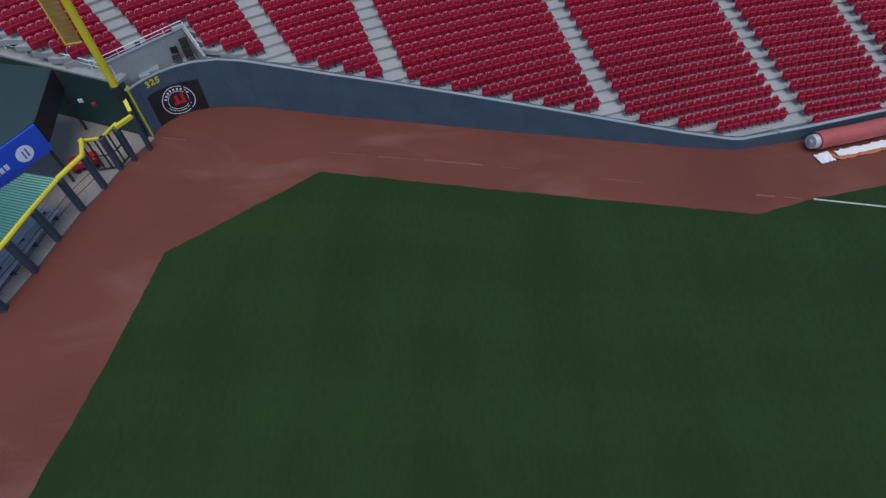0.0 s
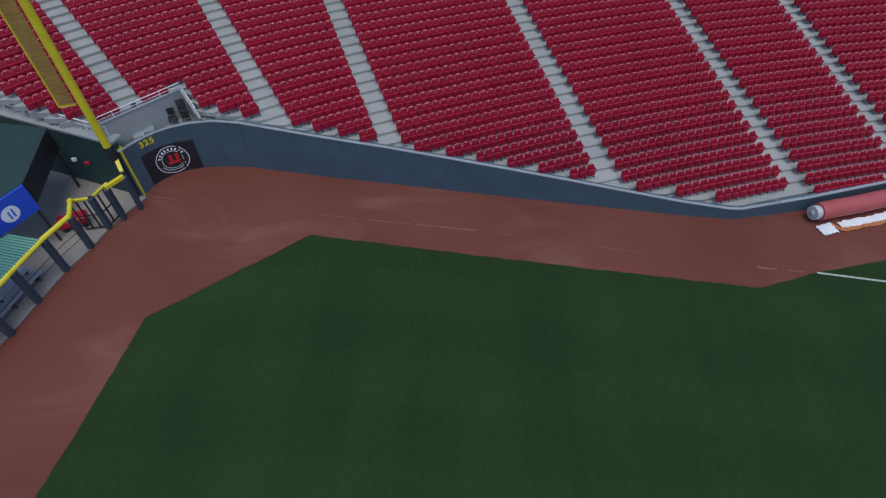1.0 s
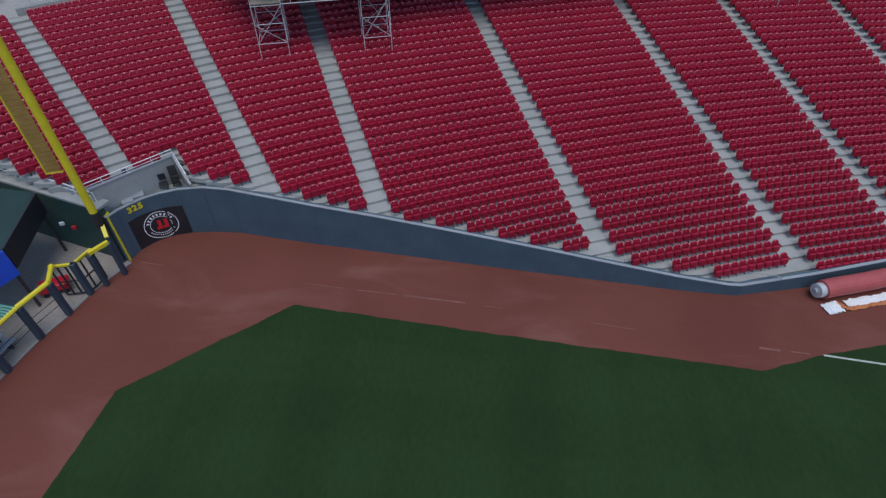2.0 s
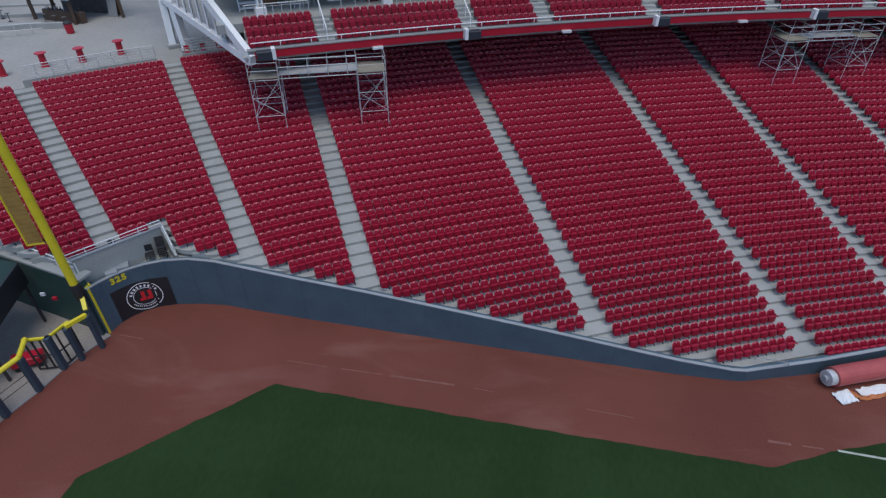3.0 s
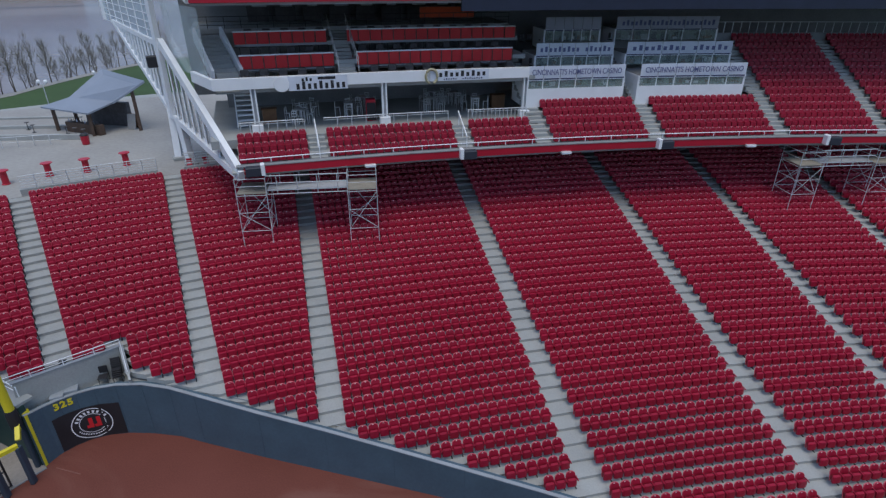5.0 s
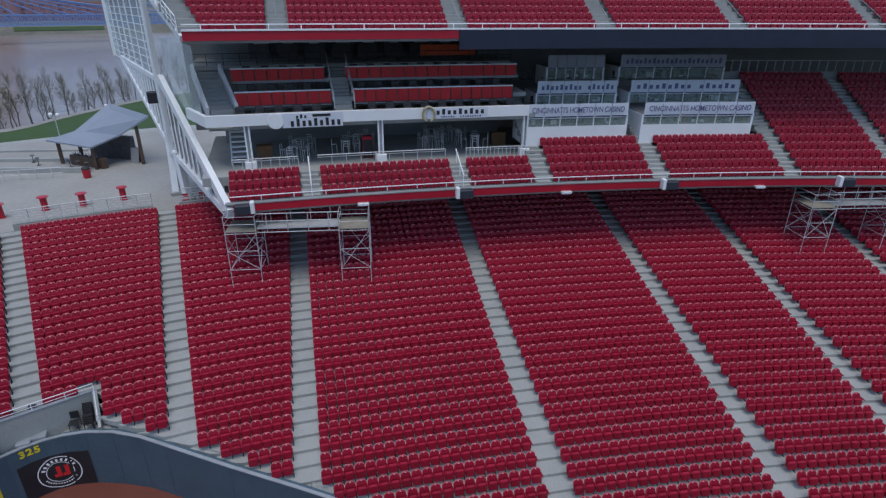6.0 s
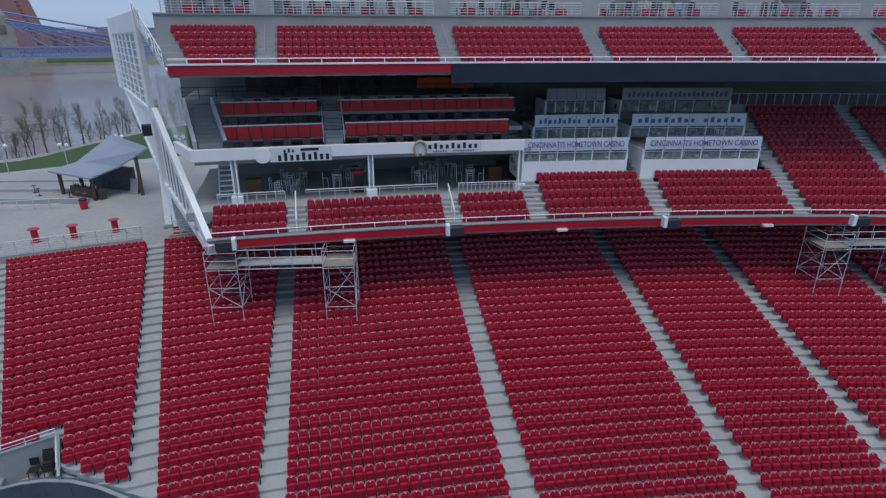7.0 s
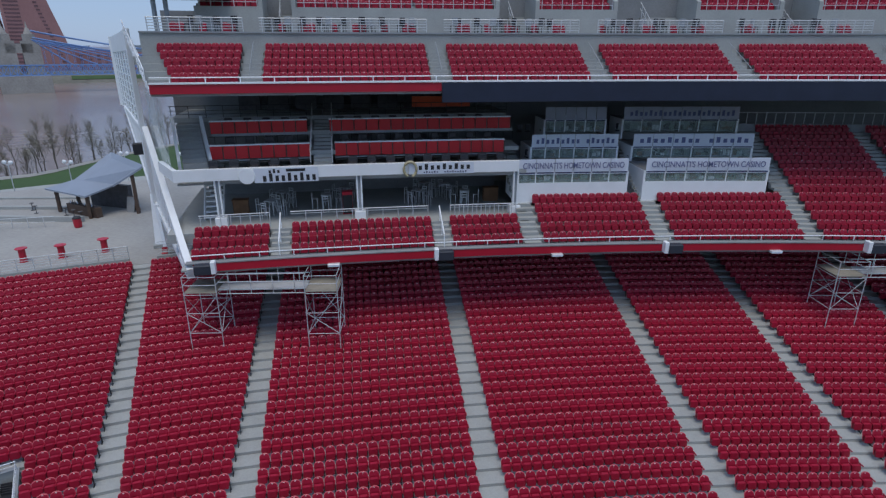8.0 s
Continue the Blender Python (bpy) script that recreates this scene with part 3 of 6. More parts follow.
part("back_bar", bm, M_DARK, bar)
for i in range(12):
    bm = bmesh.new()
    x = -41.0 + i * 0.36
    lathe(bm, [(0.05, 0), (0.05, 0.2), (0.02, 0.26), (0.02, 0.34)], (x, 55.2 - (x + 39.0) * 0.203, PZ + 1.0), 6)
    part("bottle", bm, M_DARK if i % 3 else M_BANNER, bar)
for x, y in ((-40.6, 54.5), (-39.3, 54.2), (-38.1, 53.9), (-44.2, 54.4), (-45.6, 55.2)):
    st = thing("bar_stool", "dark round bar stool beside the bar hut", "stool", "stools at the bar", at=(x, y, PZ))
    bm = bmesh.new()
    lathe(bm, [(0.2, 0.72), (0.22, 0.75), (0.2, 0.78)], (0, 0, 0), 10)
    part("seat", bm, M_DARK, st)
    bm = bmesh.new()
    lathe(bm, [(0.2, 0), (0.2, 0.03), (0.03, 0.05), (0.03, 0.72)], (0, 0, 0), 8)
    part("pedestal", bm, M_LEG, st)
sb = thing("sandwich_board", "tilted wooden sandwich board by the bar", "sign board", at=(-35.3, 57.56, PZ))
for s in (-1, 1):
    bm = bmesh.new()
    beam(bm, (-0.1, s * 0.45, 0), (-0.1, s * 0.05, 1.5), 0.9, 0.05)
    part("panel", bm, M_WOOD if s > 0 else M_CONCD, sb)

# planter walls, steps and a ramp rail on the river side
for i, (p, q, h) in enumerate((((-49, 50.5), (-37.2, 53.2), 0.55), ((-58, 52.5), (-42, 56.6), 0.35), ((-60, 56), (-44, 60.6), 0.25))):
    bm = bmesh.new()
    beam(bm, (*p, PZ + h / 2 - 0.05), (*q, PZ + h / 2 - 0.05), 0.4, h)
    tagged(part("planter_wall", bm, M_CONC), "low pale concrete planter wall on the plaza", "wall", "planter walls")
railing("ramp_railing", [(-50, 46.5, PZ - 0.3), (-44, 48.5, PZ), (-38.4, 51.3, PZ)], 0.95, "steel ramp railing on the plaza", 1.3, (0.5,))

# ---- second deck ----
AEND, AR = 117.55, A0
club = thing("club_deck", "concrete second deck with red fascia and white cap", "deck", kind="structure")
bm = bmesh.new()
arc_box(bm, deck, AR, AEND, 165.04, 181.0, 10.70, 10.80, 1.0, z1b=11.9, z0b=11.5)
part("soffit", bm, M_CONC, club)
bm = bmesh.new()
arc_box(bm, deck, AR, AEND - 0.25, 164.9, 165.03, 10.68, 11.16, 1.0)
part("fascia", bm, M_RED, club)
bm = bmesh.new()
arc_box(bm, deck, AR, AEND - 0.1, 164.86, 165.35, 11.17, 11.235, 1.0)
part("cap", bm, M_CONCD, club)
CZ, CR, CT = 10.93, 0.425, 0.85
for i in range(14):
    r0 = 165.3 + CT * i
    z = CZ + CR * i
    spans = []
    if i < 3:
        spans.append((110.0, AEND - 0.15))
    if i < 5:
        spans.append((103.6, 110.0))
    spans.append((AR, 103.6))
    for a0, a1 in spans:
        bm = bmesh.new()
        arc_box(bm, deck, a0, a1, r0, r0 + CT + 0.02, z - 0.5, z, 1.0)
        part("terrace_step", bm, M_CONC, club)
# stairs in the aisles, two steps to a row
for a, n in ((115.61, 3), (112.09, 3), (110.06, 13), (107.03, 13), (103.59, 14), (100.75, 14)):
    for i in range(2 * n):
        r0 = 165.3 + CT * i / 2
        bm = bmesh.new()
        w = 0.19
        arc_box(bm, deck, a - w, a + w, r0, r0 + CT / 2, CZ + CR * (i // 2) - 0.15, CZ + CR * (i / 2) + 0.012, 1.0)
        part("stair_step", bm, M_CONC, club)
# patio floor and its back
bm = bmesh.new()
arc_box(bm, deck, 110.2, AEND + 0.4, 167.85, 181.0, 11.6, 12.18, 1.0)
part("patio_floor", bm, M_CONC, club)
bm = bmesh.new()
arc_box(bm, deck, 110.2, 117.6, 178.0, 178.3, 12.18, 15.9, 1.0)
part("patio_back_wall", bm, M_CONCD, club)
bm = bmesh.new()
arc_box(bm, deck, 110.2, 117.74, 169.0, 169.35, 15.2, 15.93, 0.5)
part("white_beam", bm, M_WHITE, club)
bm = bmesh.new()
arc_box(bm, deck, 110.2, 117.7, 169.35, 178.3, 14.9, 15.0, 0.5)
part("patio_ceiling", bm, M_CONC, club)

club_seats = []
for i in range(14):
    o = 165.3 + CT * (i + 0.62)
    z = CZ + CR * i
    lims = []
    if i < 3:
        lims += [(110.3, 111.88), (112.3, 115.38), (115.84, 117.38)]
    if i < 5:
        lims += [(103.82, 106.8), (107.27, 109.83)]
    lims += [(100.97, 103.36), (AR + 0.5, 100.53)]
    club_seats += row_spots(deck, lims, o, z)
seats_as_stuff("club_seats", club_seats, "rows of red plastic tip-up seats on the second deck")

railing("deck_railing", arc_line(deck, AR, AEND - 0.2, 165.2, 11.29), 0.30, "white tube railing along the front of the second deck", 2.0, (), 0.03, mat_=M_WHITE)
railing("patio_railing", arc_line(deck, 112.35, 115.4, 168.2, 12.18), 1.0, "galvanised steel patio railing with slim pickets", 1.0, (0.15, 0.85))
railing("patio_railing", arc_line(deck, 115.84, 117.3, 168.2, 12.18), 1.0, "galvanised steel patio railing with slim pickets", 0.6, (0.15, 0.85))
railing("patio_railing", arc_line(deck, 110.3, 111.85, 168.2, 12.18), 1.0, "galvanised steel patio railing with slim pickets", 0.3, (0.15, 0.85))
for a in (115.61, 112.09):
    p, q = deck(a, 165.6), deck(a, 168.2)
    railing("stair_handrail", [(*p, CZ + 0.1), (*q, 12.2)], 0.95, "white tube handrail in the deck aisle", 1.3, (), 0.035, "handrail", M_WHITE)


def radial_seam(a):
    return radians(a - 90)


# loudspeakers and small lamps under the lip
for a in (117.05, 112.15, 107.0, 102.45):
    c = deck(a, 164.75)
    s = thing("loudspeaker", "navy loudspeaker box with white end bracket on the fascia", "loudspeaker", "loudspeakers on the deck front", at=(c[0], c[1], 10.98))
    s.rotation_euler = (0, 0, radial_seam(a))
    bm = bmesh.new()
    side = -1 if a > 117 else 1
    box(bm, (0.15 * side, -0.1, -0.04), (0.95, 0.55, 0.6), bevel=0.05)
    part("cabinet", bm, M_SPK, s)
    for sx, w in ((-0.44, 0.26),):
        bm = bmesh.new()
        box(bm, (sx * side, -0.1, 0.05), (w, 0.5, 0.75), bevel=0.03)
        part("bracket", bm, M_WHITE, s)
for a in (114.5, 109.6, 104.6):
    c = deck(a, 164.8)
    s = thing("floodlight", "small grey floodlight under the deck front", "light", "floodlights on the deck front", at=(c[0], c[1], 10.62))
    s.rotation_euler = (0, 0, radial_seam(a))
    bm = bmesh.new()
    box(bm, (0, 0, 0), (0.75, 0.35, 0.18), bevel=0.03)
    part("housing", bm, M_STEEL, s)
    bm = bmesh.new()
    box(bm, (0, -0.18, -0.01), (0.66, 0.02, 0.12))
    part("lens", bm, M_BANNER, s)

# columns of the patio
for a in (116.9, 113.87, 110.25):
    c = deck(a, 169.3)
    col = thing("white_column", "white steel column with a railed foot on the patio", "column", "patio columns", at=(c[0], c[1], 12.18))
    col.rotation_euler = (0, 0, radial_seam(a))
    for sx in (-0.14, 0.14):
        bm = bmesh.new()
        box(bm, (sx, 0, 1.52), (0.1, 0.35, 3.04))
        part("flange", bm, M_WHITE, col)
    bm = bmesh.new()
    box(bm, (0, 0, 1.5), (0.18, 0.08, 3.0))
    part("web", bm, M_CAP, col)
    bm = bmesh.new()
    box(bm, (0, 0, 0.3), (0.75, 0.6, 0.6), bevel=0.04)
    part("foot", bm, M_WHITE, col)


def high_table(a, r, z, rot):
    c = deck(a, r)
    t = thing("high_table", "pale steel high-top table on the patio", "table", "patio tables", at=(c[0], c[1], z))
    t.rotation_euler = (0, 0, rot)
    bm = bmesh.new()
    box(bm, (0, 0, 1.05), (0.75, 0.75, 0.05), bevel=0.012)
    part("tabletop", bm, M_STEEL, t)
    for sx in (-0.3, 0.3):
        for sy in (-0.3, 0.3):
            bm = bmesh.new()
            box(bm, (sx, sy, 0.51), (0.045, 0.045, 1.03))
            part("leg", bm, M_STEEL, t)
    for dx, dy in ((0.85, 0), (-0.85, 0), (0, 0.85), (0, -0.85)):
        k = thing("high_chair", "pale steel high chair at a patio table", "chair", "patio high chairs")
        q = Matrix.Translation((c[0], c[1], z)) @ Matrix.Rotation(rot, 4, "Z") @ Matrix.Translation((dx, dy, 0)) @ Matrix.Rotation(math.atan2(dy, dx) - math.pi / 2, 4, "Z")
        k.matrix_basis = q
        bm = bmesh.new()
        box(bm, (0, 0, 0.75), (0.4, 0.4, 0.04), bevel=0.01)
        part("seat", bm, M_STEEL, k)
        for sx in (-0.18, 0.18):
            for sy in (-0.18, 0.18):
                bm = bmesh.new()
                box(bm, (sx, sy, 0.37 if sy < 0 else 0.58), (0.035, 0.035, 0.74 if sy < 0 else 1.16))
                part("leg", bm, M_STEEL, k)
        for zz in (0.95, 1.12):
            bm = bmesh.new()
            box(bm, (0, 0.18, zz), (0.36, 0.03, 0.06))
            part("back_slat", bm, M_STEEL, k)


for a, r in ((115.9, 171.2), (115.7, 173.6), (114.65, 172.4), (114.2, 174.5), (112.45, 172.6), (112.2, 175.2), (111.3, 172.2), (111.7, 174.6)):
    high_table(a, r, 12.18, 0.4 + a)
for a, r, w in ((116.6, 172.0, 1.0), (110.6, 173.0, 1.1)):
    c = deck(a, r)
    cab = thing("timber_counter", "brown timber host counter on the patio", "counter", "patio counters", at=(c[0], c[1], 12.18))
    cab.rotation_euler = (0, 0, radial_seam(a))
    bm = bmesh.new()
    box(bm, (0, 0, 0.5), (w, 0.6, 1.0), bevel=0.02)
    part("body", bm, M_WOOD, cab)
    bm = bmesh.new()
    box(bm, (0, 0, 1.03), (w + 0.1, 0.7, 0.06), bevel=0.01)
    part("top", bm, M_WOOD, cab)
for a, r in ((114.15, 170.8),):
    c = deck(a, r)
    v = thing("vending_machine", "red and black vending cabinet beside the patio column", "cabinet", "patio cabinets", at=(c[0], c[1], 12.18))
    v.rotation_euler = (0, 0, radial_seam(a))
    bm = bmesh.new()
    box(bm, (0, 0, 0.8), (0.7, 0.6, 1.6), bevel=0.03)
    part("body", bm, M_RED, v)
    bm = bmesh.new()
    box(bm, (0, -0.31, 0.72), (0.66, 0.03, 1.3))
    part("door", bm, M_BLACK, v)
# stair going up at the patio's end
st = thing("patio_stair", "white steel stair rising at the end of the patio", "stair")
for i in range(9):
    bm = bmesh.new()
    c = deck(117.15 - 0.0 * i, 171.0 + 0.28 * i)
    box(bm, (c[0], c[1], 12.35 + 0.3 * i), (1.1, 0.3, 0.08), radial_seam(117.1))
    part("tread", bm, M_WHITE, st)
for s in (-0.6, 0.6):
    p, q = deck(117.15 + s * 0.34, 170.8), deck(117.15 + s * 0.34, 173.4)
    bm = bmesh.new()
    beam(bm, (*p, 12.2), (*q, 15.1), 0.08, 0.25)
    part("stringer", bm, M_WHITE, st)


# signs on the beam: plain shapes instead of lettering
def sign(name, label, a0, a1, r, z0, z1, bars, cat="sign", material=None, group=""):
    ob = thing(name, label, cat, group)
    bm = bmesh.new()
    arc_box(bm, deck, a0, a1, r - 0.06, r, z0, z1, 0.4)
    part("board", bm, material or M_BANNER, ob)
    for u0, u1, v0, v1, m in bars:
        bm = bmesh.new()
        arc_box(bm, deck, a1 + (a0 - a1) * u0, a1 + (a0 - a1) * u1, r - 0.075, r - 0.055, z0 + (z1 - z0) * v0, z0 + (z1 - z0) * v1, 0.4)
        part("bar", bm, m, ob)
    return ob


def letters(u0, u1, n, v0, v1, m, gaps=()):
    """Plain bars in place of letters; gaps lists the places left open between words."""
    w = (u1 - u0) / n
    return [(u0 + w * (i + 0.12), u0 + w * (i + 0.66), v0, v0 + (v1 - v0) * (0.72, 1.0, 0.72, 0.72, 1.0)[i % 5], m) for i in range(n) if i not in gaps]


ob = sign("bar_sign", "white sign with black bars and a ball emblem", 114.75, 116.1, 168.92, 14.98, 15.9,
          letters(0.12, 0.99, 9, 0.08, 0.64, M_BLACK) + letters(0.22, 0.42, 3, 0.66, 0.94, M_BLACK) + [(0.50, 0.80, 0.74, 0.93, M_BLACK)])
c = deck(116.25, 168.85)
bm = bmesh.new()
lathe(bm, [(0.5, -0.04), (0.52, 0), (0.5, 0.04)], (0, 0, 0), 20)
e = part("emblem", bm, M_WHITE, ob, "round white ball emblem")
e.matrix_basis = Matrix.Translation((c[0], c[1], 15.45)) @ Matrix.Rotation(radial_seam(116.3), 4, "Z") @ Matrix.Rotation(radians(90), 4, "X")
ob = sign("sponsor_sign", "white sign with dark bars and a gold ring", 111.27, 112.75, 168.92, 15.2, 15.95,
          letters(0.14, 0.97, 9, 0.38, 0.9, M_BLACK) + letters(0.22, 0.9, 17, 0.1, 0.25, M_NAVYT, (6, 7)))
c = deck(112.72, 168.8)
bm = bmesh.new()
tube(bm, [(0.42 * math.cos(t), 0, 0.5 * math.sin(t)) for t in np.linspace(-1.2, 4.3, 16)], 0.1, 6)
e = part("ring", bm, mat("pale_gold", (0.5, 0.45, 0.28), 0.4), ob, "pale gold open ring")
e.matrix_basis = Matrix.Translation((c[0], c[1], 15.55)) @ Matrix.Rotation(radial_seam(112.7), 4, "Z")

M_GREENISH = mat("pale_green_plastic", (0.34, 0.42, 0.34), 0.5)
M_BANNERG = mat("grey_vinyl_banner", (0.42, 0.43, 0.52), 0.6, var=0.08)
M_BARBLUE = mat("faded_blue_lettering", (0.11, 0.13, 0.27), 0.6, var=0.1)

# ---- glazed boxes with banners, three tiers ----
def lettering(text, a0, a1, r, z, cap, material, parent):
    """A line of raised letters between two angles on a curved banner."""
    fc = bpy.data.curves.new("lettering", "FONT")
    fc.body, fc.size, fc.extrude, fc.align_x, fc.offset = text, cap / 0.70, 0.006, "CENTER", 0.006
    fc.materials.append(material)
    ob = new("lettering", fc)
    bpy.context.view_layer.update()
    wide = math.dist(deck(a0, r), deck(a1, r)) / max(0.1, ob.dimensions.x)
    a = (a0 + a1) / 2
    c = deck(a, r - 0.12)
    ob.matrix_basis = Matrix.Translation((c[0], c[1], z)) @ Matrix.Rotation(radial_seam(a), 4, "Z") @ Matrix.Rotation(radians(90), 4, "X") @ Matrix.Diagonal((wide, 1, 1, 1))
    ob.parent = parent


def box_tier(a0, a1, r, knee, glass0, glass1, ban0, ban1, depth, nb, gaps=(), bars=True, text=""):
    ob = thing("glazed_box", "white glazed viewing box with a pale banner", "viewing box", "viewing boxes")
    if knee is not None:
        bm = bmesh.new()
        arc_box(bm, deck, a0, a1, r, r + 0.12, knee, glass0, 0.5)
        part("knee_wall", bm, M_WHITE, ob)
    n = 6
    for i in range(n):
        b0, b1 = a0 + (a1 - a0) * i / n, a0 + (a1 - a0) * (i + 1) / n
        bm = bmesh.new()
        arc_box(bm, deck, b0 + 0.012, b1 - 0.012, r + 0.03, r + 0.05, glass0, glass1, 1.0)
        part("pane", bm, M_TINT, ob)
        bm = bmesh.new()
        arc_box(bm, deck, b0 - 0.012, b0 + 0.012, r, r + 0.1, glass0, glass1, 1.0)
        part("mullion", bm, M_WHITE, ob)
        bm = bmesh.new()
        arc_box(bm, deck, b0 + 0.008, b1 - 0.008, r - 0.08, r - 0.05, ban0, ban1, 0.5)
        part("banner", bm, M_BANNER if knee is not None or r < 175 else M_BANNERG, ob)
        bm = bmesh.new()
        arc_box(bm, deck, b0 + 0.02, b1 - 0.02, r - 0.07, r - 0.045, ban0 - 0.1, ban0 - 0.02, 0.5)
        part("dark_strip", bm, M_NAVYT, ob)
    bm = bmesh.new()
    arc_box(bm, deck, a0 - 0.02, a1 + 0.02, r - 0.04, r + 0.14, glass1, ban0 - 0.02, 0.5)
    part("header", bm, M_WHITE, ob)
    bm = bmesh.new()
    arc_box(bm, deck, a0, a1, r + 0.14, r + depth, ban0 - 0.1, ban0 + 0.05, 0.5)
    part("roof", bm, M_CONCD, ob)
    for b in (a0, a1):
        bm = bmesh.new()
        arc_box(bm, deck, b - 0.025, b + 0.025, r, r + depth, knee if knee is not None else glass0 - 0.6, ban0, 0.5)
        part("side_wall", bm, M_WHITE, ob)
    bm = bmesh.new()
    arc_box(bm, deck, a0 + 0.05, a1 - 0.05, r + 1.6, r + 1.8, glass0 - 1.0, glass1, 0.5)
    part("back_wall", bm, M_CONC, ob)
    # cluttered desk behind the glass
    bm = bmesh.new()
    arc_box(bm, deck, a0 + 0.06, a1 - 0.06, r + 0.35, r + 0.85, glass0 + 0.02, glass0 + 0.08, 0.5)
    part("desk", bm, M_CAP, ob)
    rd = random.Random(int(r * 7 + a0 * 31))
    for k in range(int((a1 - a0) * 9)):
        a = a0 + 0.1 + (a1 - a0 - 0.2) * rd.random()
        c = deck(a, r + 0.4 + 0.35 * rd.random())
        h = rd.uniform(0.12, 0.42)
        bm = bmesh.new()
        box(bm, (c[0], c[1], glass0 + 0.08 + h / 2), (rd.uniform(0.15, 0.5), 0.08, h), radial_seam(a) + rd.uniform(-0.3, 0.3))
        part("monitor", bm, (M_BLACK, M_WHITE, M_GREENISH, M_CAP, M_WOOD)[k % 5], ob)
    if text:
        lettering(text, a0 + 0.12, a1 - 0.12, r - 0.09, ban0 + 0.30 * (ban1 - ban0), (ban1 - ban0) * 0.45, M_BARBLUE, ob)
    elif bars:
        for u0, u1, v0, v1, m in letters(0.05, 0.97, nb, 0.28, 0.72, M_BARBLUE, gaps):
            bm = bmesh.new()
            arc_box(bm, deck, a1 + (a0 - a1) * u0, a1 + (a0 - a1) * u1, r - 0.095, r - 0.078, ban0 + (ban1 - ban0) * v0, ban0 + (ban1 - ban0) * v1, 0.5)
            part("bar", bm, m, ob)
    return ob


for i, (a0, a1) in enumerate(((107.55, 110.2), (104.18, 107.13))):
    box_tier(a0, a1, 169.5, 12.85, 14.25, 14.85, 15.02, 15.92, 3.3, 24, text="CINCINNATI'S HOMETOWN CASINO")
for i, (a0, a1) in enumerate(((107.45, 109.63), (104.06, 107.08))):
    box_tier(a0, a1, 172.8, None, 15.35, 16.05, 16.2, 17.14, 3.2, 16, (9,))
for i, (a0, a1) in enumerate(((107.45, 109.05), (104.0, 107.0))):
    box_tier(a0, a1, 176.0, None, 16.85, 17.7, 17.82, 18.8, 3.0, 22, bars=i > 0)
# chairs behind the glass
for i in range(26):
    a = 104.4 + 0.22 * i
    if 107.1 < a < 107.6:
        continue
    for r, z in ((173.5, 15.4), (176.7, 16.9)):
        if (i * 7 + int(r)) % 3 == 0:
            continue
        c = deck(a, r + 0.3 * math.sin(i))
        ch = thing("office_chair", "dark office chair inside a viewing box", "chair", "chairs in the viewing boxes", at=(c[0], c[1], z))
        bm = bmesh.new()
        box(bm, (0, 0, 0.0), (0.4, 0.4, 0.1), radial_seam(a), 0.03)
        part("seat", bm, M_BLACK, ch)
        bm = bmesh.new()
        box(bm, (0, 0.2, 0.32), (0.4, 0.08, 0.45), radial_seam(a), 0.03)
        part("backrest", bm, M_BLACK, ch)
# bench rail gallery at the back of the long section
gal = thing("gallery_front", "white gallery front with steel bars", "gallery")
bm = bmesh.new()
arc_box(bm, deck, AR, 103.85, 177.3, 177.5, 16.2, 17.3, 1.0)
part("parapet", bm, M_CAP, gal)
for i in range(22):
    a = 103.8 - i * 0.25
    c = deck(a, 177.4)
    bm = bmesh.new()
    box(bm, (c[0], c[1], 17.75), (0.05, 0.05, 0.9), radial_seam(a))
    part("bar", bm, M_STEEL, gal)
bm = bmesh.new()
tube(bm, arc_line(deck, AR, 103.85, 177.4, 18.2), 0.04)
part("top_rail", bm, M_STEEL, gal)

M_LOUNGE = mat("grey_upholstery", (0.09, 0.085, 0.09), 0.8, var=0.3)

# ---- terraces with red panels behind the beam ----
terr = thing("dining_terrace", "stepped dining terraces with red front panels", "terrace", kind="structure")
for r0, r1, z in ((169.35, 172.0, 15.3), (172.0, 174.5, 16.45), (174.5, 177.0, 17.5), (177.0, 184.0, 18.3)):
    bm = bmesh.new()
    arc_box(bm, deck, 110.0, 117.16 if z < 18 else 118.2, r0, r1, z - 0.3, z, 1.0)
    part("floor_slab", bm, M_CONC, terr)
for r, z0, z1, spans in ((172.0, 16.05, 16.92, ((110.36, 114.38, 15), (114.92, 117.12, 8))), (174.5, 17.42, 18.24, ((110.05, 114.5, 15), (115.0, 117.2, 8)))):
    for a0, a1, n in spans:
        for i in range(n):
            b0, b1 = a0 + (a1 - a0) * i / n, a0 + (a1 - a0) * (i + 1) / n
            bm = bmesh.new()
            arc_box(bm, deck, b0 + 0.012, b1 - 0.012, r - 0.03, r + 0.03, z0, z1 - 0.02, 1.0)
            part("red_panel", bm, M_REDP, terr)
            c = deck(b0, r - 0.06)
            bm = bmesh.new()
            box(bm, (c[0], c[1], (z0 + z1) / 2), (0.045, 0.06, z1 - z0), radial_seam(b0))
            part("panel_post", bm, M_WOODD, terr)
        bm = bmesh.new()
        arc_box(bm, deck, a0, a1, r - 0.08, r + 0.14, z1, z1 + 0.08, 1.0)
        part("panel_cap", bm, M_WHITE, terr)
        bm = bmesh.new()
        arc_box(bm, deck, a0, a1, r - 0.05, r + 0.05, z0 - 0.14, z0 - 0.06, 1.0)
        part("panel_sill", bm, M_CAP, terr)
        railing("terrace_railing", arc_line(deck, a0, a1, r - 0.9, z0 - 0.9 + 0.3), 0.5, "dark slim rail below the red panels", 0.7, (), 0.02, mat_=M_LEG)
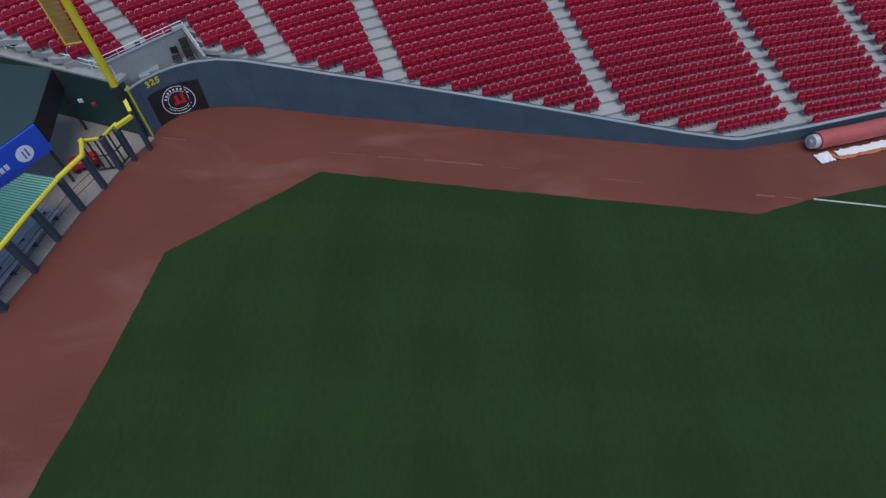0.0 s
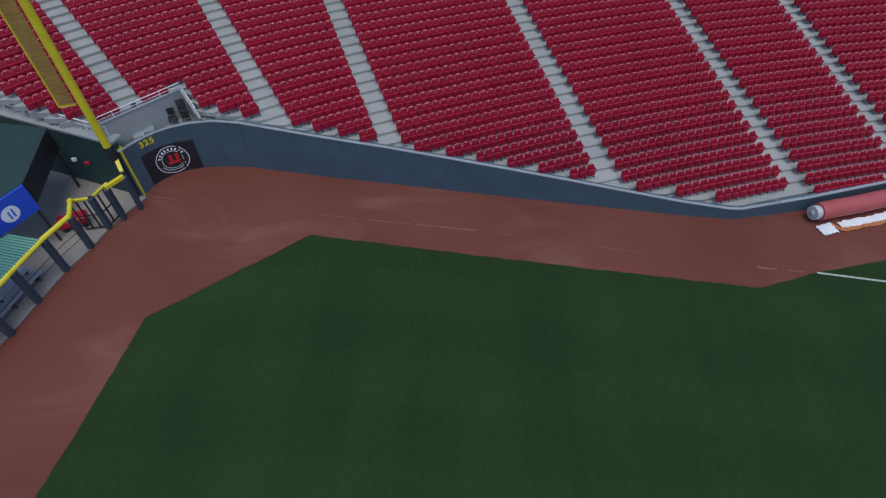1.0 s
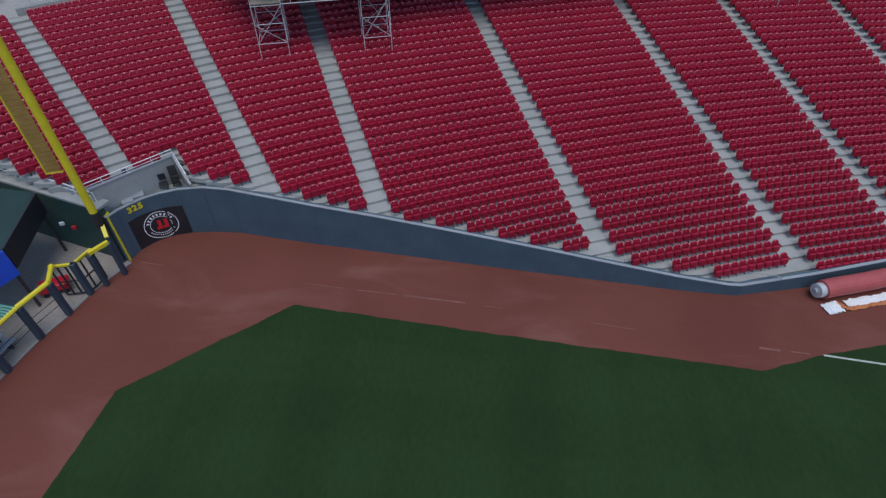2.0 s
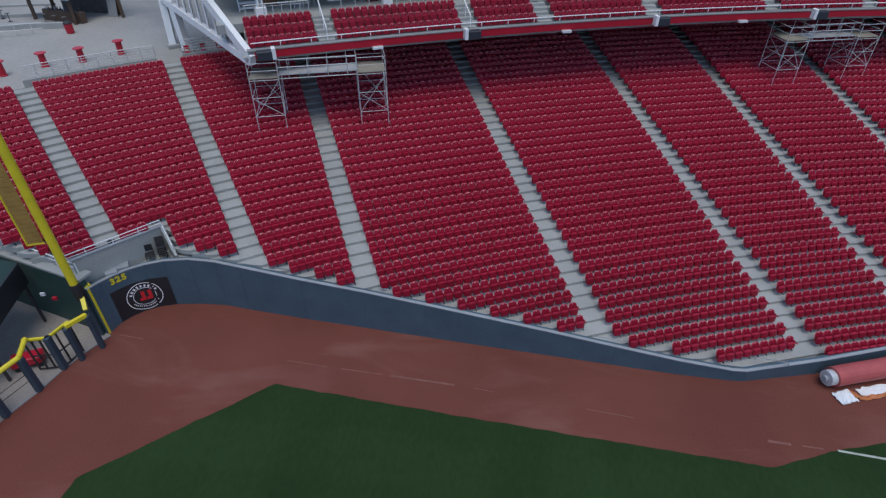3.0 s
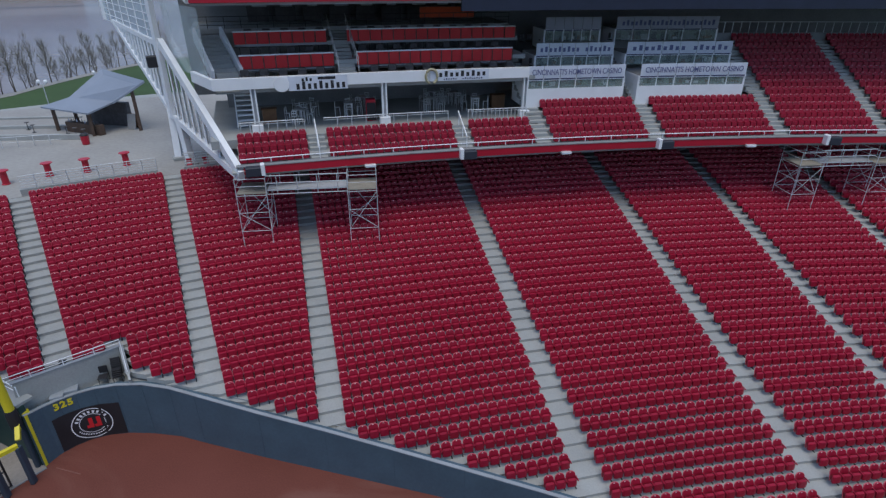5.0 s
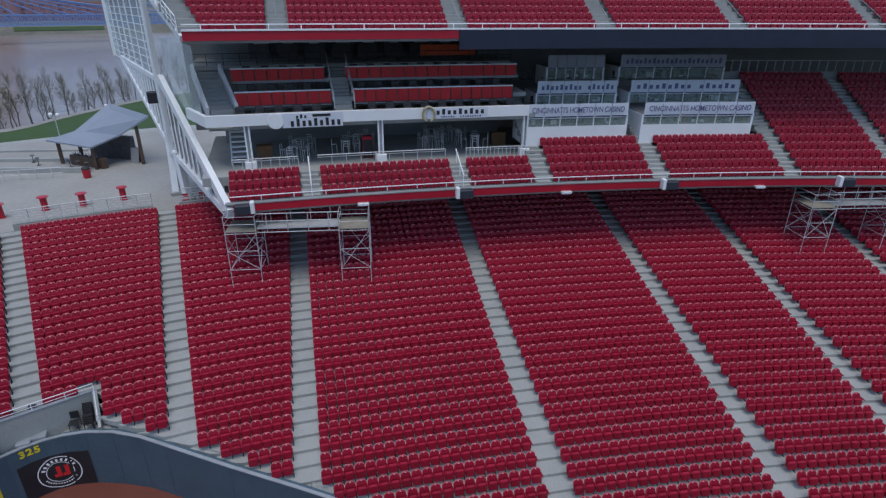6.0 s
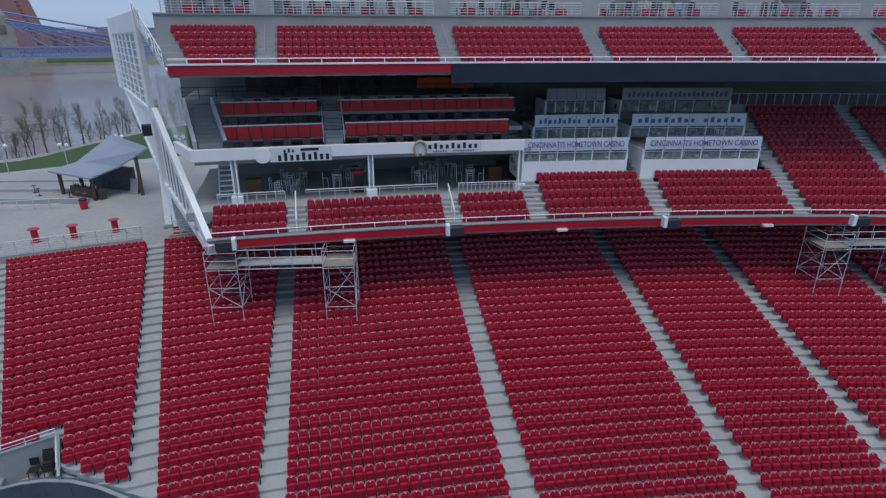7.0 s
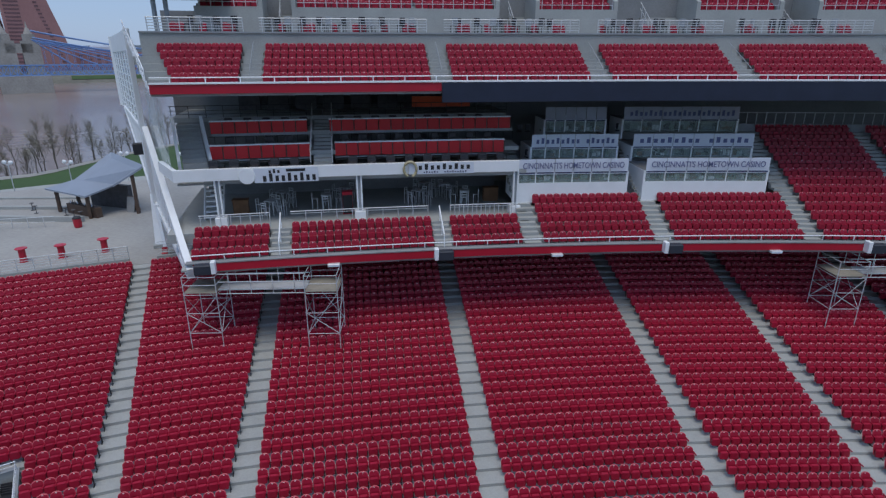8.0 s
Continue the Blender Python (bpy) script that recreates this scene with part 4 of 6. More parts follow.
# stairs between the terraces
for i in range(14):
    bm = bmesh.new()
    r = 169.6 + i * 0.53
    arc_box(bm, deck, 114.45, 114.86, r, r + 0.55, 15.1, 15.4 + 0.2 * i, 1.0)
    part("stair_step", bm, M_CONC, terr)
for a in (114.43, 114.9):
    p, q = deck(a, 169.6), deck(a, 177.0)
    railing("terrace_handrail", [(*p, 16.0), (*q, 18.3)], 0.9, "steel handrail beside the terrace stair", 1.2, (0.5,), 0.025, "handrail")
railing("glass_rail", arc_line(deck, 110.0, 118.2, 177.0, 18.3), 0.85, "dark steel railing before the bar", 1.2, (0.3, 0.6), 0.025, mat_=M_LEG)
for i in range(46):
    a, r, z = ((110.5 + 0.145 * (i % 46)), (170.9, 173.5, 175.8)[i % 3], (15.3, 16.45, 17.5)[i % 3])
    if 114.3 < a < 115.0:
        continue
    c = deck(a, r)
    ch = thing("lounge_chair", "dark upholstered lounge chair on the terrace", "chair", "terrace lounge chairs", at=(c[0], c[1], z))
    ch.rotation_euler = (0, 0, radial_seam(a) + 0.3 * math.sin(i * 2.1))
    bm = bmesh.new()
    box(bm, (0, 0, 0.28), (0.6, 0.6, 0.36), bevel=0.06)
    part("seat", bm, M_LOUNGE, ch)
    bm = bmesh.new()
    box(bm, (0, 0.28, 0.55), (0.6, 0.16, 0.55), bevel=0.06)
    part("backrest", bm, M_LOUNGE, ch)
# shelves and screens at the back of the bar
for i in range(9):
    a = 110.8 + i * 0.72
    c = deck(a, 182.5)
    sh = thing("bar_cabinet", "dark bar cabinet with a pale screen", "cabinet", "bar cabinets", at=(c[0], c[1], 18.3))
    sh.rotation_euler = (0, 0, radial_seam(a))
    bm = bmesh.new()
    box(bm, (0, 0, 0.6), (1.7, 0.6, 1.2), bevel=0.02)
    part("body", bm, M_DARK, sh)
    bm = bmesh.new()
    box(bm, (0.1 * (i % 3), -0.32, 1.35), (0.8 + 0.2 * (i % 3), 0.06, 0.35))
    part("screen", bm, M_BANNER if i % 2 else M_STEEL, sh)
bm = bmesh.new()
arc_box(bm, deck, 110.9, 112.4, 178.0, 178.1, 18.7, 19.55, 0.5)
tagged(part("red_wall_panel", bm, mat("glowing_red_panel", (0.75, 0.09, 0.02), 0.5)), "bright orange-red panel at the back of the bar", "panel")

# ---- upper deck ----
up = thing("upper_deck", "concrete upper deck with red and navy fascia", "deck", kind="structure")
UA = 117.9
bm = bmesh.new()
arc_box(bm, deck, AR, UA, 169.1, 184.4, 20.36, 20.5, 1.0, z1b=24.0, z0b=20.9)
part("soffit", bm, M_CONC, up)
bm = bmesh.new()
arc_box(bm, deck, 112.0, UA, 168.92, 169.12, 20.52, 21.06, 1.0)
part("red_fascia", bm, M_RED, up)
bm = bmesh.new()
arc_box(bm, deck, AR, 111.99, 168.85, 169.12, 19.82, 21.06, 1.0)
part("navy_fascia", bm, M_NAVY, up)
bm = bmesh.new()
arc_box(bm, deck, AR, UA, 168.84, 169.4, 21.07, 21.16, 1.0)
part("cap", bm, M_WHITE, up)
UZ, UR, UT = 20.85, 0.44, 0.85
for i in range(5):
    bm = bmesh.new()
    arc_box(bm, deck, AR, UA + 0.13 * i, 169.4 + UT * i, 169.4 + UT * (i + 1) + 0.02, UZ + UR * i - 0.5, UZ + UR * i, 1.0)
    part("terrace_step", bm, M_CONC, up)
UAIS = (116.0, 111.96, 108.33, 104.95, 101.45)
for a in UAIS:
    for i in range(10):
        bm = bmesh.new()
        r0 = 169.4 + UT * i / 2
        arc_box(bm, deck, a - 0.19, a + 0.19, r0, r0 + UT / 2, UZ + UR * (i // 2) - 0.1, UZ + UR * (i / 2) + 0.012, 1.0)
        part("stair_step", bm, M_CONC, up)
bm = bmesh.new()
arc_box(bm, deck, AR, UA + 0.4, 173.65, 173.95, 22.4, 24.05, 1.0)
part("parapet", bm, M_CONC, up)
bm = bmesh.new()
arc_box(bm, deck, AR, UA + 0.4, 173.55, 174.0, 24.05, 24.15, 1.0)
part("parapet_cap", bm, M_CAP, up)
bm = bmesh.new()
arc_box(bm, deck, AR, UA + 0.4, 173.95, 178.2, 23.6, 23.95, 1.0)
part("walkway", bm, M_CONC, up)
spans = ((112.15, 115.85), (108.55, 111.75), (105.1, 108.1), (101.6, 104.8), (AR, 101.3), (116.2, 118.15))
for a0, a1 in spans:
    railing("walkway_railing", arc_line(deck, a0, a1, 173.8, 24.15), 0.85, "galvanised steel railing on the upper walkway", 0.65, (0.2, 0.4, 0.6, 0.8))
for a in UAIS:
    p, q = deck(a, 169.8), deck(a, 173.4)
    railing("aisle_handrail", [(*p, UZ + 0.1), (*q, UZ + UR * 4)], 0.9, "slim steel handrail in the upper deck aisle", 1.7, (), 0.016, "handrail", M_CAP)
useats, upper2, walk_seats = [], [], []
ulims = [(AR + 0.3, 101.2), (101.7, 104.7), (105.2, 108.08), (108.58, 111.72), (112.2, 115.76), (116.24, 117.75)]
for i in range(5):
    useats += row_spots(deck, ulims[:-1] + [(116.24, 117.55 + 0.107 * i)], 169.4 + UT * (i + 0.62), UZ + UR * i)
for i in range(7):
    upper2 += row_spots(deck, [(AR + 0.3, 102.0), (103.1, 105.05), (107.3, 109.15), (110.3, 112.25), (112.35, 115.1), (116.0, 117.3)] if i < 1 else [(AR + 0.3, 102.0), (103.1, 105.05), (107.3, 109.15), (110.3, 115.1), (116.0, 117.3)], 178.5 + UT * (i + 0.62), 25.75 + 0.5 * i)
for a0, a1 in spans:
    walk_seats += [s for j, s in enumerate(row_spots(deck, [(a0 + 0.2, a1 - 0.2)], 175.2, 23.95)) if j % 7 in (0, 1, 4)]
seats_as_stuff("upper_deck_seats", useats, "rows of red plastic tip-up seats on the upper deck")
seats_as_stuff("top_deck_seats", upper2 + walk_seats, "red plastic seats above and along the upper walkway")
for a0, a1 in ((AR, 102.0), (103.1, 105.05), (107.3, 109.15), (110.3, 115.1), (116.0, 117.3)):
    bm = bmesh.new()
    arc_box(bm, deck, a0 - 0.1, a1 + 0.1, 178.2, 178.5, 23.9, 26.0, 1.0)
    part("front_wall", bm, M_CONC, up)
    for i in range(7):
        bm = bmesh.new()
        arc_box(bm, deck, a0 - 0.1, a1 + 0.1, 178.5 + UT * i, 178.5 + UT * (i + 1), 25.0 + 0.5 * i, 25.75 + 0.5 * i, 1.0)
        part("terrace_step", bm, M_CONC, up)
    railing("top_deck_railing", arc_line(deck, a0, a1, 178.35, 26.0), 0.8, "galvanised steel railing with red panels behind", 0.8, (0.4,))
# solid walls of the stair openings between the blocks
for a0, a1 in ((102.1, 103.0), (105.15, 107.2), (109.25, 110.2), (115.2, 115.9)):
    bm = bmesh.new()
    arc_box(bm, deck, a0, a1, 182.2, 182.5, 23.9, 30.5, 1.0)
    # darker concrete here stands for the shade inside the opening
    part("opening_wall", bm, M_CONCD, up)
    for b in (a0 - 0.03, a1 + 0.03):
        bm = bmesh.new()
        arc_box(bm, deck, b - 0.05, b + 0.05, 178.2, 182.5, 23.9, 26.6, 1.0, z1b=28.6)
        part("cheek_wall", bm, M_CONC, up)
    for j in range(9):
        bm = bmesh.new()
        arc_box(bm, deck, a0 + 0.05, (a0 + a1) / 2, 179.0 + 0.33 * j, 179.34 + 0.33 * j, 23.95, 24.1 + 0.19 * j, 1.0)
        part("stair_step", bm, M_CONC, up)
    p, q = deck((a0 + a1) / 2, 178.9), deck((a0 + a1) / 2, 182.0)
    railing("opening_handrail", [(*p, 24.1), (*q, 25.9)], 0.95, "steel handrail in the stair opening", 1.0, (0.5,), 0.025, "handrail")
for i in range(52):
    a = 101.6 + 0.31 * i + 0.08 * math.sin(i * 4.3)
    if min(abs(a - u) for u in UAIS) < 0.4:
        continue
    c = deck(a, 175.2 + 0.5 * math.sin(i * 2.7))
    ch = thing("barstool", "grey and black bar chair on the upper walkway", "chair", "walkway chairs", at=(c[0], c[1], 23.95))
    mc = (M_BLACK, M_LEG, M_CAP)[i % 3]
    ch.rotation_euler = (0, 0, radial_seam(a) + 0.6 * math.sin(i * 1.7))
    bm = bmesh.new()
    box(bm, (0, 0, 0.72), (0.45, 0.45, 0.08), bevel=0.02)
    part("seat", bm, mc, ch)
    bm = bmesh.new()
    box(bm, (0, 0.2, 1.0), (0.45, 0.07, 0.5), bevel=0.02)
    part("backrest", bm, mc, ch)
    for sx in (-0.18, 0.18):
        for sy in (-0.18, 0.18):
            bm = bmesh.new()
            box(bm, (sx, sy, 0.34), (0.04, 0.04, 0.68))
            part("leg", bm, M_LEG, ch)
railing("upper_railing", arc_line(deck, AR, UA, 169.2, 21.16), 0.28, "white tube railing along the front of the upper deck", 2.0, (), 0.03, mat_=M_WHITE)
# roof edge on posts at the end of the top deck
bm = bmesh.new()
arc_box(bm, deck, 116.6, 118.9, 176.0, 181.0, 26.55, 26.85, 0.5)
rf = tagged(part("canopy_roof", bm, M_DARK), "dark flat canopy roof on posts over the top deck", "canopy")
for a in (117.9, 118.15):
    c = deck(a, 176.8)
    bm = bmesh.new()
    box(bm, (c[0], c[1], 25.25), (0.22, 0.22, 2.62))
    part("post", bm, M_CAP, rf)

# ---- white end wall of the stand: raking beam, slats and a glass screen ----
E0, ED = Vector((-13.45, 38.45, 0)), Vector((-0.725, 0.689, 0))
EN = Vector((0.667, 0.745, 0))


def ew(s, z, n=0.0):
    v = E0 + ED * s + EN * n
    return Vector((v.x, v.y, z))


bm = bmesh.new()
p = Vector((*deck(117.7, 169.15), 15.56))
beam(bm, p, ew(7.0, 15.75), 0.3, 0.7)
part("beam_return", bm, M_WHITE, club)
endw = thing("end_truss", "white steel end truss with slats and glazing", "truss", kind="structure")
bm = bmesh.new()
beam(bm, ew(-0.4, 10.6), ew(15.0, 17.2), 0.4, 0.72)
part("raking_beam", bm, M_WHITE, endw)
bm = bmesh.new()
beam(bm, ew(0.0, 10.45), ew(15.4, 11.3), 0.4, 0.5)
part("bottom_chord", bm, M_WHITE, endw)
bm = bmesh.new()
beam(bm, ew(15.2, 11.3), ew(34.5, 17.4), 0.4, 0.45)
part("bottom_chord", bm, M_WHITE, endw)
bm = bmesh.new()
beam(bm, ew(15.2, 17.0), ew(34.8, 17.4), 0.35, 0.4)
part("mid_chord", bm, M_WHITE, endw)
bm = bmesh.new()
beam(bm, ew(4.8, 20.6), ew(15.0, 23.6), 0.3, 0.35)
part("top_chord", bm, M_WHITE, endw)
bm = bmesh.new()
prism(bm, [tuple(ew(u, 0, n).to_2d()) for u, n in ((15.0, -0.3), (15.0, 0.05), (16.2, 0.05), (16.2, -0.3))], 11.2, 24.4)
part("upright", bm, M_WHITE, endw)
bm = bmesh.new()
beam(bm, ew(39.3, 17.3), ew(39.3, 24.4), 0.4)
part("upright", bm, M_WHITE, endw)
for i in range(14):
    s = 15.9 + i * 1.3
    bm = bmesh.new()
    beam(bm, ew(s, 11.4 + (s - 15.2) * 0.318), ew(s, 17.1), 0.16, 0.3)
    part("slat", bm, M_WHITE, endw)
for i in range(9):
    s = 2.2 + i * 1.45
    bm = bmesh.new()
    beam(bm, ew(s, 10.6 + s * 0.055), ew(s, 10.7 + s * 0.43), 0.12, 0.2)
    part("slat", bm, M_WHITE, endw)
for i in range(7):
    p, q = ew(15.6 + i * 3.4, 0), ew(15.6 + (i + 1) * 3.4, 0)
    for j in range(9):
        z = 17.3 + j * 0.62
        bm = bmesh.new()
        beam(bm, (p.x, p.y, z + 0.31), (q.x, q.y, z + 0.31), 0.03, 0.56)
        part("pane", bm, M_CURTAIN, endw)
    bm = bmesh.new()
    beam(bm, (q.x, q.y, 17.2), (q.x, q.y, 23.0), 0.12)
    part("mullion", bm, M_WHITE, endw)
for j in range(10):
    bm = bmesh.new()
    beam(bm, ew(15.4, 17.3 + j * 0.62), ew(39.4, 17.3 + j * 0.62), 0.08, 0.06)
    part("transom", bm, M_WHITE, endw)
bm = bmesh.new()
beam(bm, ew(15.2, 23.75), ew(39.5, 23.6), 0.2, 1.5)
part("parapet_panel", bm, M_WHITE, endw)
# white-sided stair at the end of the dining terraces
est = thing("terrace_end_stair", "grey concrete stair with white cheek walls", "stair")
SB, ST, SW = Vector((-16.1, 43.6, 15.8)), Vector((-19.5, 47.6, 18.0)), Vector((0.76, 0.65, 0))
for i in range(10):
    bm = bmesh.new()
    c = SB.lerp(ST, (i + 0.5) / 10)
    beam(bm, c - SW * 0.75 - Vector((0, 0, 0.2)), c + SW * 0.75 - Vector((0, 0, 0.2)), 0.36, 0.5)
    part("stair_step", bm, M_CONC, est)
for s in (-0.95, 0.95):
    bm = bmesh.new()
    beam(bm, SB + SW * s, ST + SW * s + Vector((0, 0, 0.1)), 0.2, 0.9)
    part("cheek_wall", bm, M_WHITE, est)
# clear wind screen between the decks
for i in range(5):
    s = 4.6 + i * 1.9
    bm = bmesh.new()
    beam(bm, ew(s, 17.9, 0.35), ew(s + 1.85, 17.9, 0.35), 0.03, 4.6)
    part("screen_pane", bm, M_GLASS, endw)
railing("end_stair_rail", [tuple(ew(s, 20.9 + (s - 4.5) * 0.30, -0.3)) for s in (4.5, 8, 12, 15)], 1.0, "white railing down the end of the upper deck", 1.2, (0.3, 0.6), mat_=M_WHITE)
lb = thing("end_floodlight", "black box floodlight on the end truss", "light", at=tuple(ew(16.8, 15.6, -0.5)))
bm = bmesh.new()
box(bm, (0, 0, 0), (0.9, 0.7, 0.9), 0.7, 0.06)
part("housing", bm, M_BLACK, lb)
bm = bmesh.new()
box(bm, (0.3, 0.35, 0), (0.15, 0.5, 0.15), 0.7)
part("arm", bm, M_STEEL, lb)
for (x, y), top in (((-25.0, 49.0), ew(16.2, 12.0)), ((-23.2, 47.9), ew(13.9, 11.6))):
    cl = thing("plaza_column", "leaning white steel column on the plaza", "column", "plaza columns", at=(x, y, PZ))
    bm = bmesh.new()
    beam(bm, (0, 0, 0), (top.x - x, top.y - y, top.z - PZ), 0.55, 0.55)
    part("shaft", bm, M_WHITE, cl)
    bm = bmesh.new()
    box(bm, (0, 0, 0.15), (1.0, 1.0, 0.3), 0.7, 0.04)
    part("base", bm, M_CONC, cl)


# ---- scaffolds in the seats ----
def scaffold(p0, p1, zt):
    """Two towers at p0 and p1 with a railed bridge between their platforms at height zt."""
    sc = thing("scaffold", "galvanised tube scaffold with plank platforms over the seats", "scaffold", "scaffolds")
    d = (Vector(p1) - Vector(p0)).to_2d().normalized()
    n = Vector((-d.y, d.x))
    for p in (p0, p1):
        p = Vector(p[:2])
        cs = [p, p + d * 1.9, p + d * 1.9 + n * 2.2, p + n * 2.2]
        base = []
        for c in cs:
            rr = math.dist(c, C1) - R1
            base.append(Z0 + RISE * math.floor(rr / TREAD))
        for c, zb in zip(cs, base):
            bm = bmesh.new()
            tube(bm, [(*c, zb), (*c, zt + 1.05)], 0.028)
            part("standard", bm, M_STEEL, sc)
        zb = max(base) + 1.15
        for i in range(4):
            c, e = cs[i], cs[(i + 1) % 4]
            for z in (zb, (zb + zt) / 2, zt - 0.12, zt + 0.5, zt + 1.0):
                bm = bmesh.new()
                tube(bm, [(*c, z), (*e, z)], 0.022)
                part("ledger", bm, M_STEEL, sc)
            bm = bmesh.new()
            tube(bm, [(*c, zb), (*e, zt - 0.15)], 0.02)
            part("brace", bm, M_STEEL, sc)
            if i % 2 == 0:
                bm = bmesh.new()
                tube(bm, [(*e, zb), (*c, (zb + zt) / 2)], 0.02)
                part("brace", bm, M_STEEL, sc)
        for j in range(7):
            q = p + n * (0.16 + 0.31 * j)
            bm = bmesh.new()
            beam(bm, (*q, zt), (*(q + d * 1.9), zt), 0.29, 0.05)
            part("plank", bm, M_PLANK, sc)
    a, b = Vector(p0[:2]) + d * 1.9, Vector(p1[:2])
    for j in range(4):
        o = n * (0.5 + 0.31 * j)
        bm = bmesh.new()
        beam(bm, (*(a + o), zt + 0.06), (*(b + o), zt + 0.06), 0.29, 0.07)
        part("bridge_plank", bm, M_STEEL, sc)
    for o in (0.35, 1.75):
        for z in (zt - 0.2, zt + 0.55, zt + 1.05):
            bm = bmesh.new()
            tube(bm, [(*(a + n * o), z), (*(b + n * o), z)], 0.03)
            part("guard_rail", bm, M_STEEL, sc)
        for i in range(4):
            c = a.lerp(b, (i + 0.5) / 4) + n * o
            bm = bmesh.new()
            tube(bm, [(*c, zt - 0.2), (*c, zt + 1.05)], 0.026)
            part("guard_post", bm, M_STEEL, sc)
    return sc


scaffold((-13.5, 37.7), (-6.75, 39.75), 9.5)
scaffold((25.0, 51.3), (31.0, 52.9), 9.2)

# ---- camera bay behind the wall by the pole ----
bay = thing("camera_bay", "concrete bay with white rail behind the wall", "bay", kind="structure")
bm = bmesh.new()
prism(bm, [(-18.9, 23.75), (-16.1, 28.2), (-14.2, 26.95), (-13.9, 26.8), (-15.3, 26.6), (-16.9, 25.9), (-17.8, 24.6), (-18.1, 23.6)], 2.4, 2.75)
part("floor", bm, M_CONC, bay)
bm = bmesh.new()
prism(bm, [(-14.75, 26.7), (-12.2, 26.75), (-12.6, 28.6), (-15.9, 28.5)], 2.9, 3.22)
part("landing", bm, M_CONC, bay)
for p, q, zp, zq in (((-18.75, 24.04), (-16.0, 28.1), 4.7, 4.35), ((-16.0, 28.1), (-14.75, 26.75), 4.35, 3.65)):
    bm = bmesh.new()
    beam(bm, (*p, zp - 1.05), (*q, zq - 1.05), 0.12, 2.1)
    part("back_wall", bm, M_CONC, bay)
    bm = bmesh.new()
    beam(bm, (*p, zp + 0.03), (*q, zq + 0.03), 0.2, 0.06)
    part("wall_cap", bm, M_CAP, bay)
railing("bay_railing", [(-19.05, 23.6, 4.8), (-16.0, 28.1, 4.4), (-14.75, 26.75, 3.7)], 0.36, "white tube railing round the camera bay", 1.4, (0.45,), 0.022, mat_=M_WHITE)
for i, (x, y, r) in enumerate(((-16.45, 26.9, 0.5), (-15.75, 27.1, 0.55))):
    ch = thing("stacked_chairs" if i else "folding_chair", "black chairs stacked in the camera bay" if i else "dark folding chair in the camera bay", "chairs" if i else "chair", at=(x, y, 2.76))
    ch.rotation_euler = (0, 0, r)
    for j in range(5 if i else 1):
        bm = bmesh.new()
        box(bm, (0, -0.05 + 0.05 * j, 0.45 + 0.09 * j), (0.46, 0.44, 0.04), bevel=0.01)
        part("seat", bm, M_BLACK, ch)
        bm = bmesh.new()
        box(bm, (0, 0.2 + 0.05 * j, 0.75 + 0.09 * j), (0.46, 0.04, 0.42), bevel=0.01)
        part("backrest", bm, M_BLACK, ch)
        for sx in (-0.2, 0.2):
            bm = bmesh.new()
            beam(bm, (sx, -0.22, 0), (sx, -0.18, 0.45), 0.03)
            beam(bm, (sx, 0.24, 0), (sx, 0.2, 0.9 + 0.06 * j), 0.03)
            part("leg", bm, M_LEG, ch)
for x, y in ((-17.75, 25.2), (-17.4, 25.75)):
    bm = bmesh.new()
    box(bm, (x, y, 3.0), (0.62, 0.5, 0.5), 0.6, 0.03)
    tagged(part("equipment_case", bm, M_CAP), "grey equipment case in the camera bay", "case", "equipment cases")
bm = bmesh.new()
box(bm, (-17.95, 26.3, 4.35), (0.35, 0.25, 0.25), 0.5, 0.03)
tagged(part("monitor_box", bm, M_BLACK), "small black box on the aisle step", "box")

# ---- wall graphics ----
def wall_place(s, z, out=0.012):
    """A place on the curved wall, s metres along from its end at the pole."""
    run = 0.0
    for p, q in zip(WALL, WALL[1:]):
        d = math.dist(p[:2], q[:2])
        if run + d >= s:
            t = Vector((q[0] - p[0], q[1] - p[1])).normalized()
            u = s - run
            return Vector((p[0] + t.x * u + t.y * out, p[1] + t.y * u - t.x * out, z)), math.atan2(t.y, t.x)
        run += d
    return Vector(p), 0.0


def wall_patch(bm, s0, s1, z0, z1, out, n=8):
    rows = []
    for i in range(n + 1):
        s = s0 + (s1 - s0) * i / n
        p, _ = wall_place(s, 0, out)
        q, _ = wall_place(s, 0, 0.004)
        rows.append([bm.verts.new(v) for v in ((p.x, p.y, z0), (q.x, q.y, z0), (q.x, q.y, z1), (p.x, p.y, z1))])
    for a, b in zip(rows, rows[1:]):
        for k in range(4):
            bm.faces.new((a[k], b[k], b[(k + 1) % 4], a[(k + 1) % 4]))
    bm.faces.new(rows[0])
    bm.faces.new(rows[-1][::-1])
    bmesh.ops.recalc_face_normals(bm, faces=bm.faces)


ad = thing("wall_advert", "black square advert with white ring on the padding", "advert")
bm = bmesh.new()
wall_patch(bm, 1.0, 4.1, 0.03, 2.15, 0.02, 14)
part("board", bm, M_BLACK, ad)


def ring_on_wall(s, z, r0, r1, a0, a1, out, seg=32):
    bm = bmesh.new()
    vs = []
    for i in range(seg + 1):
        t = a0 + (a1 - a0) * i / seg
        row = []
        for r in (r0, r1):
            p, _ = wall_place(s + r * math.cos(t), 0, out)
            row.append(bm.verts.new((p.x, p.y, z + r * math.sin(t))))
        vs.append(row)
    for a, b in zip(vs, vs[1:]):
        bm.faces.new((a[0], a[1], b[1], b[0]))
    return bm


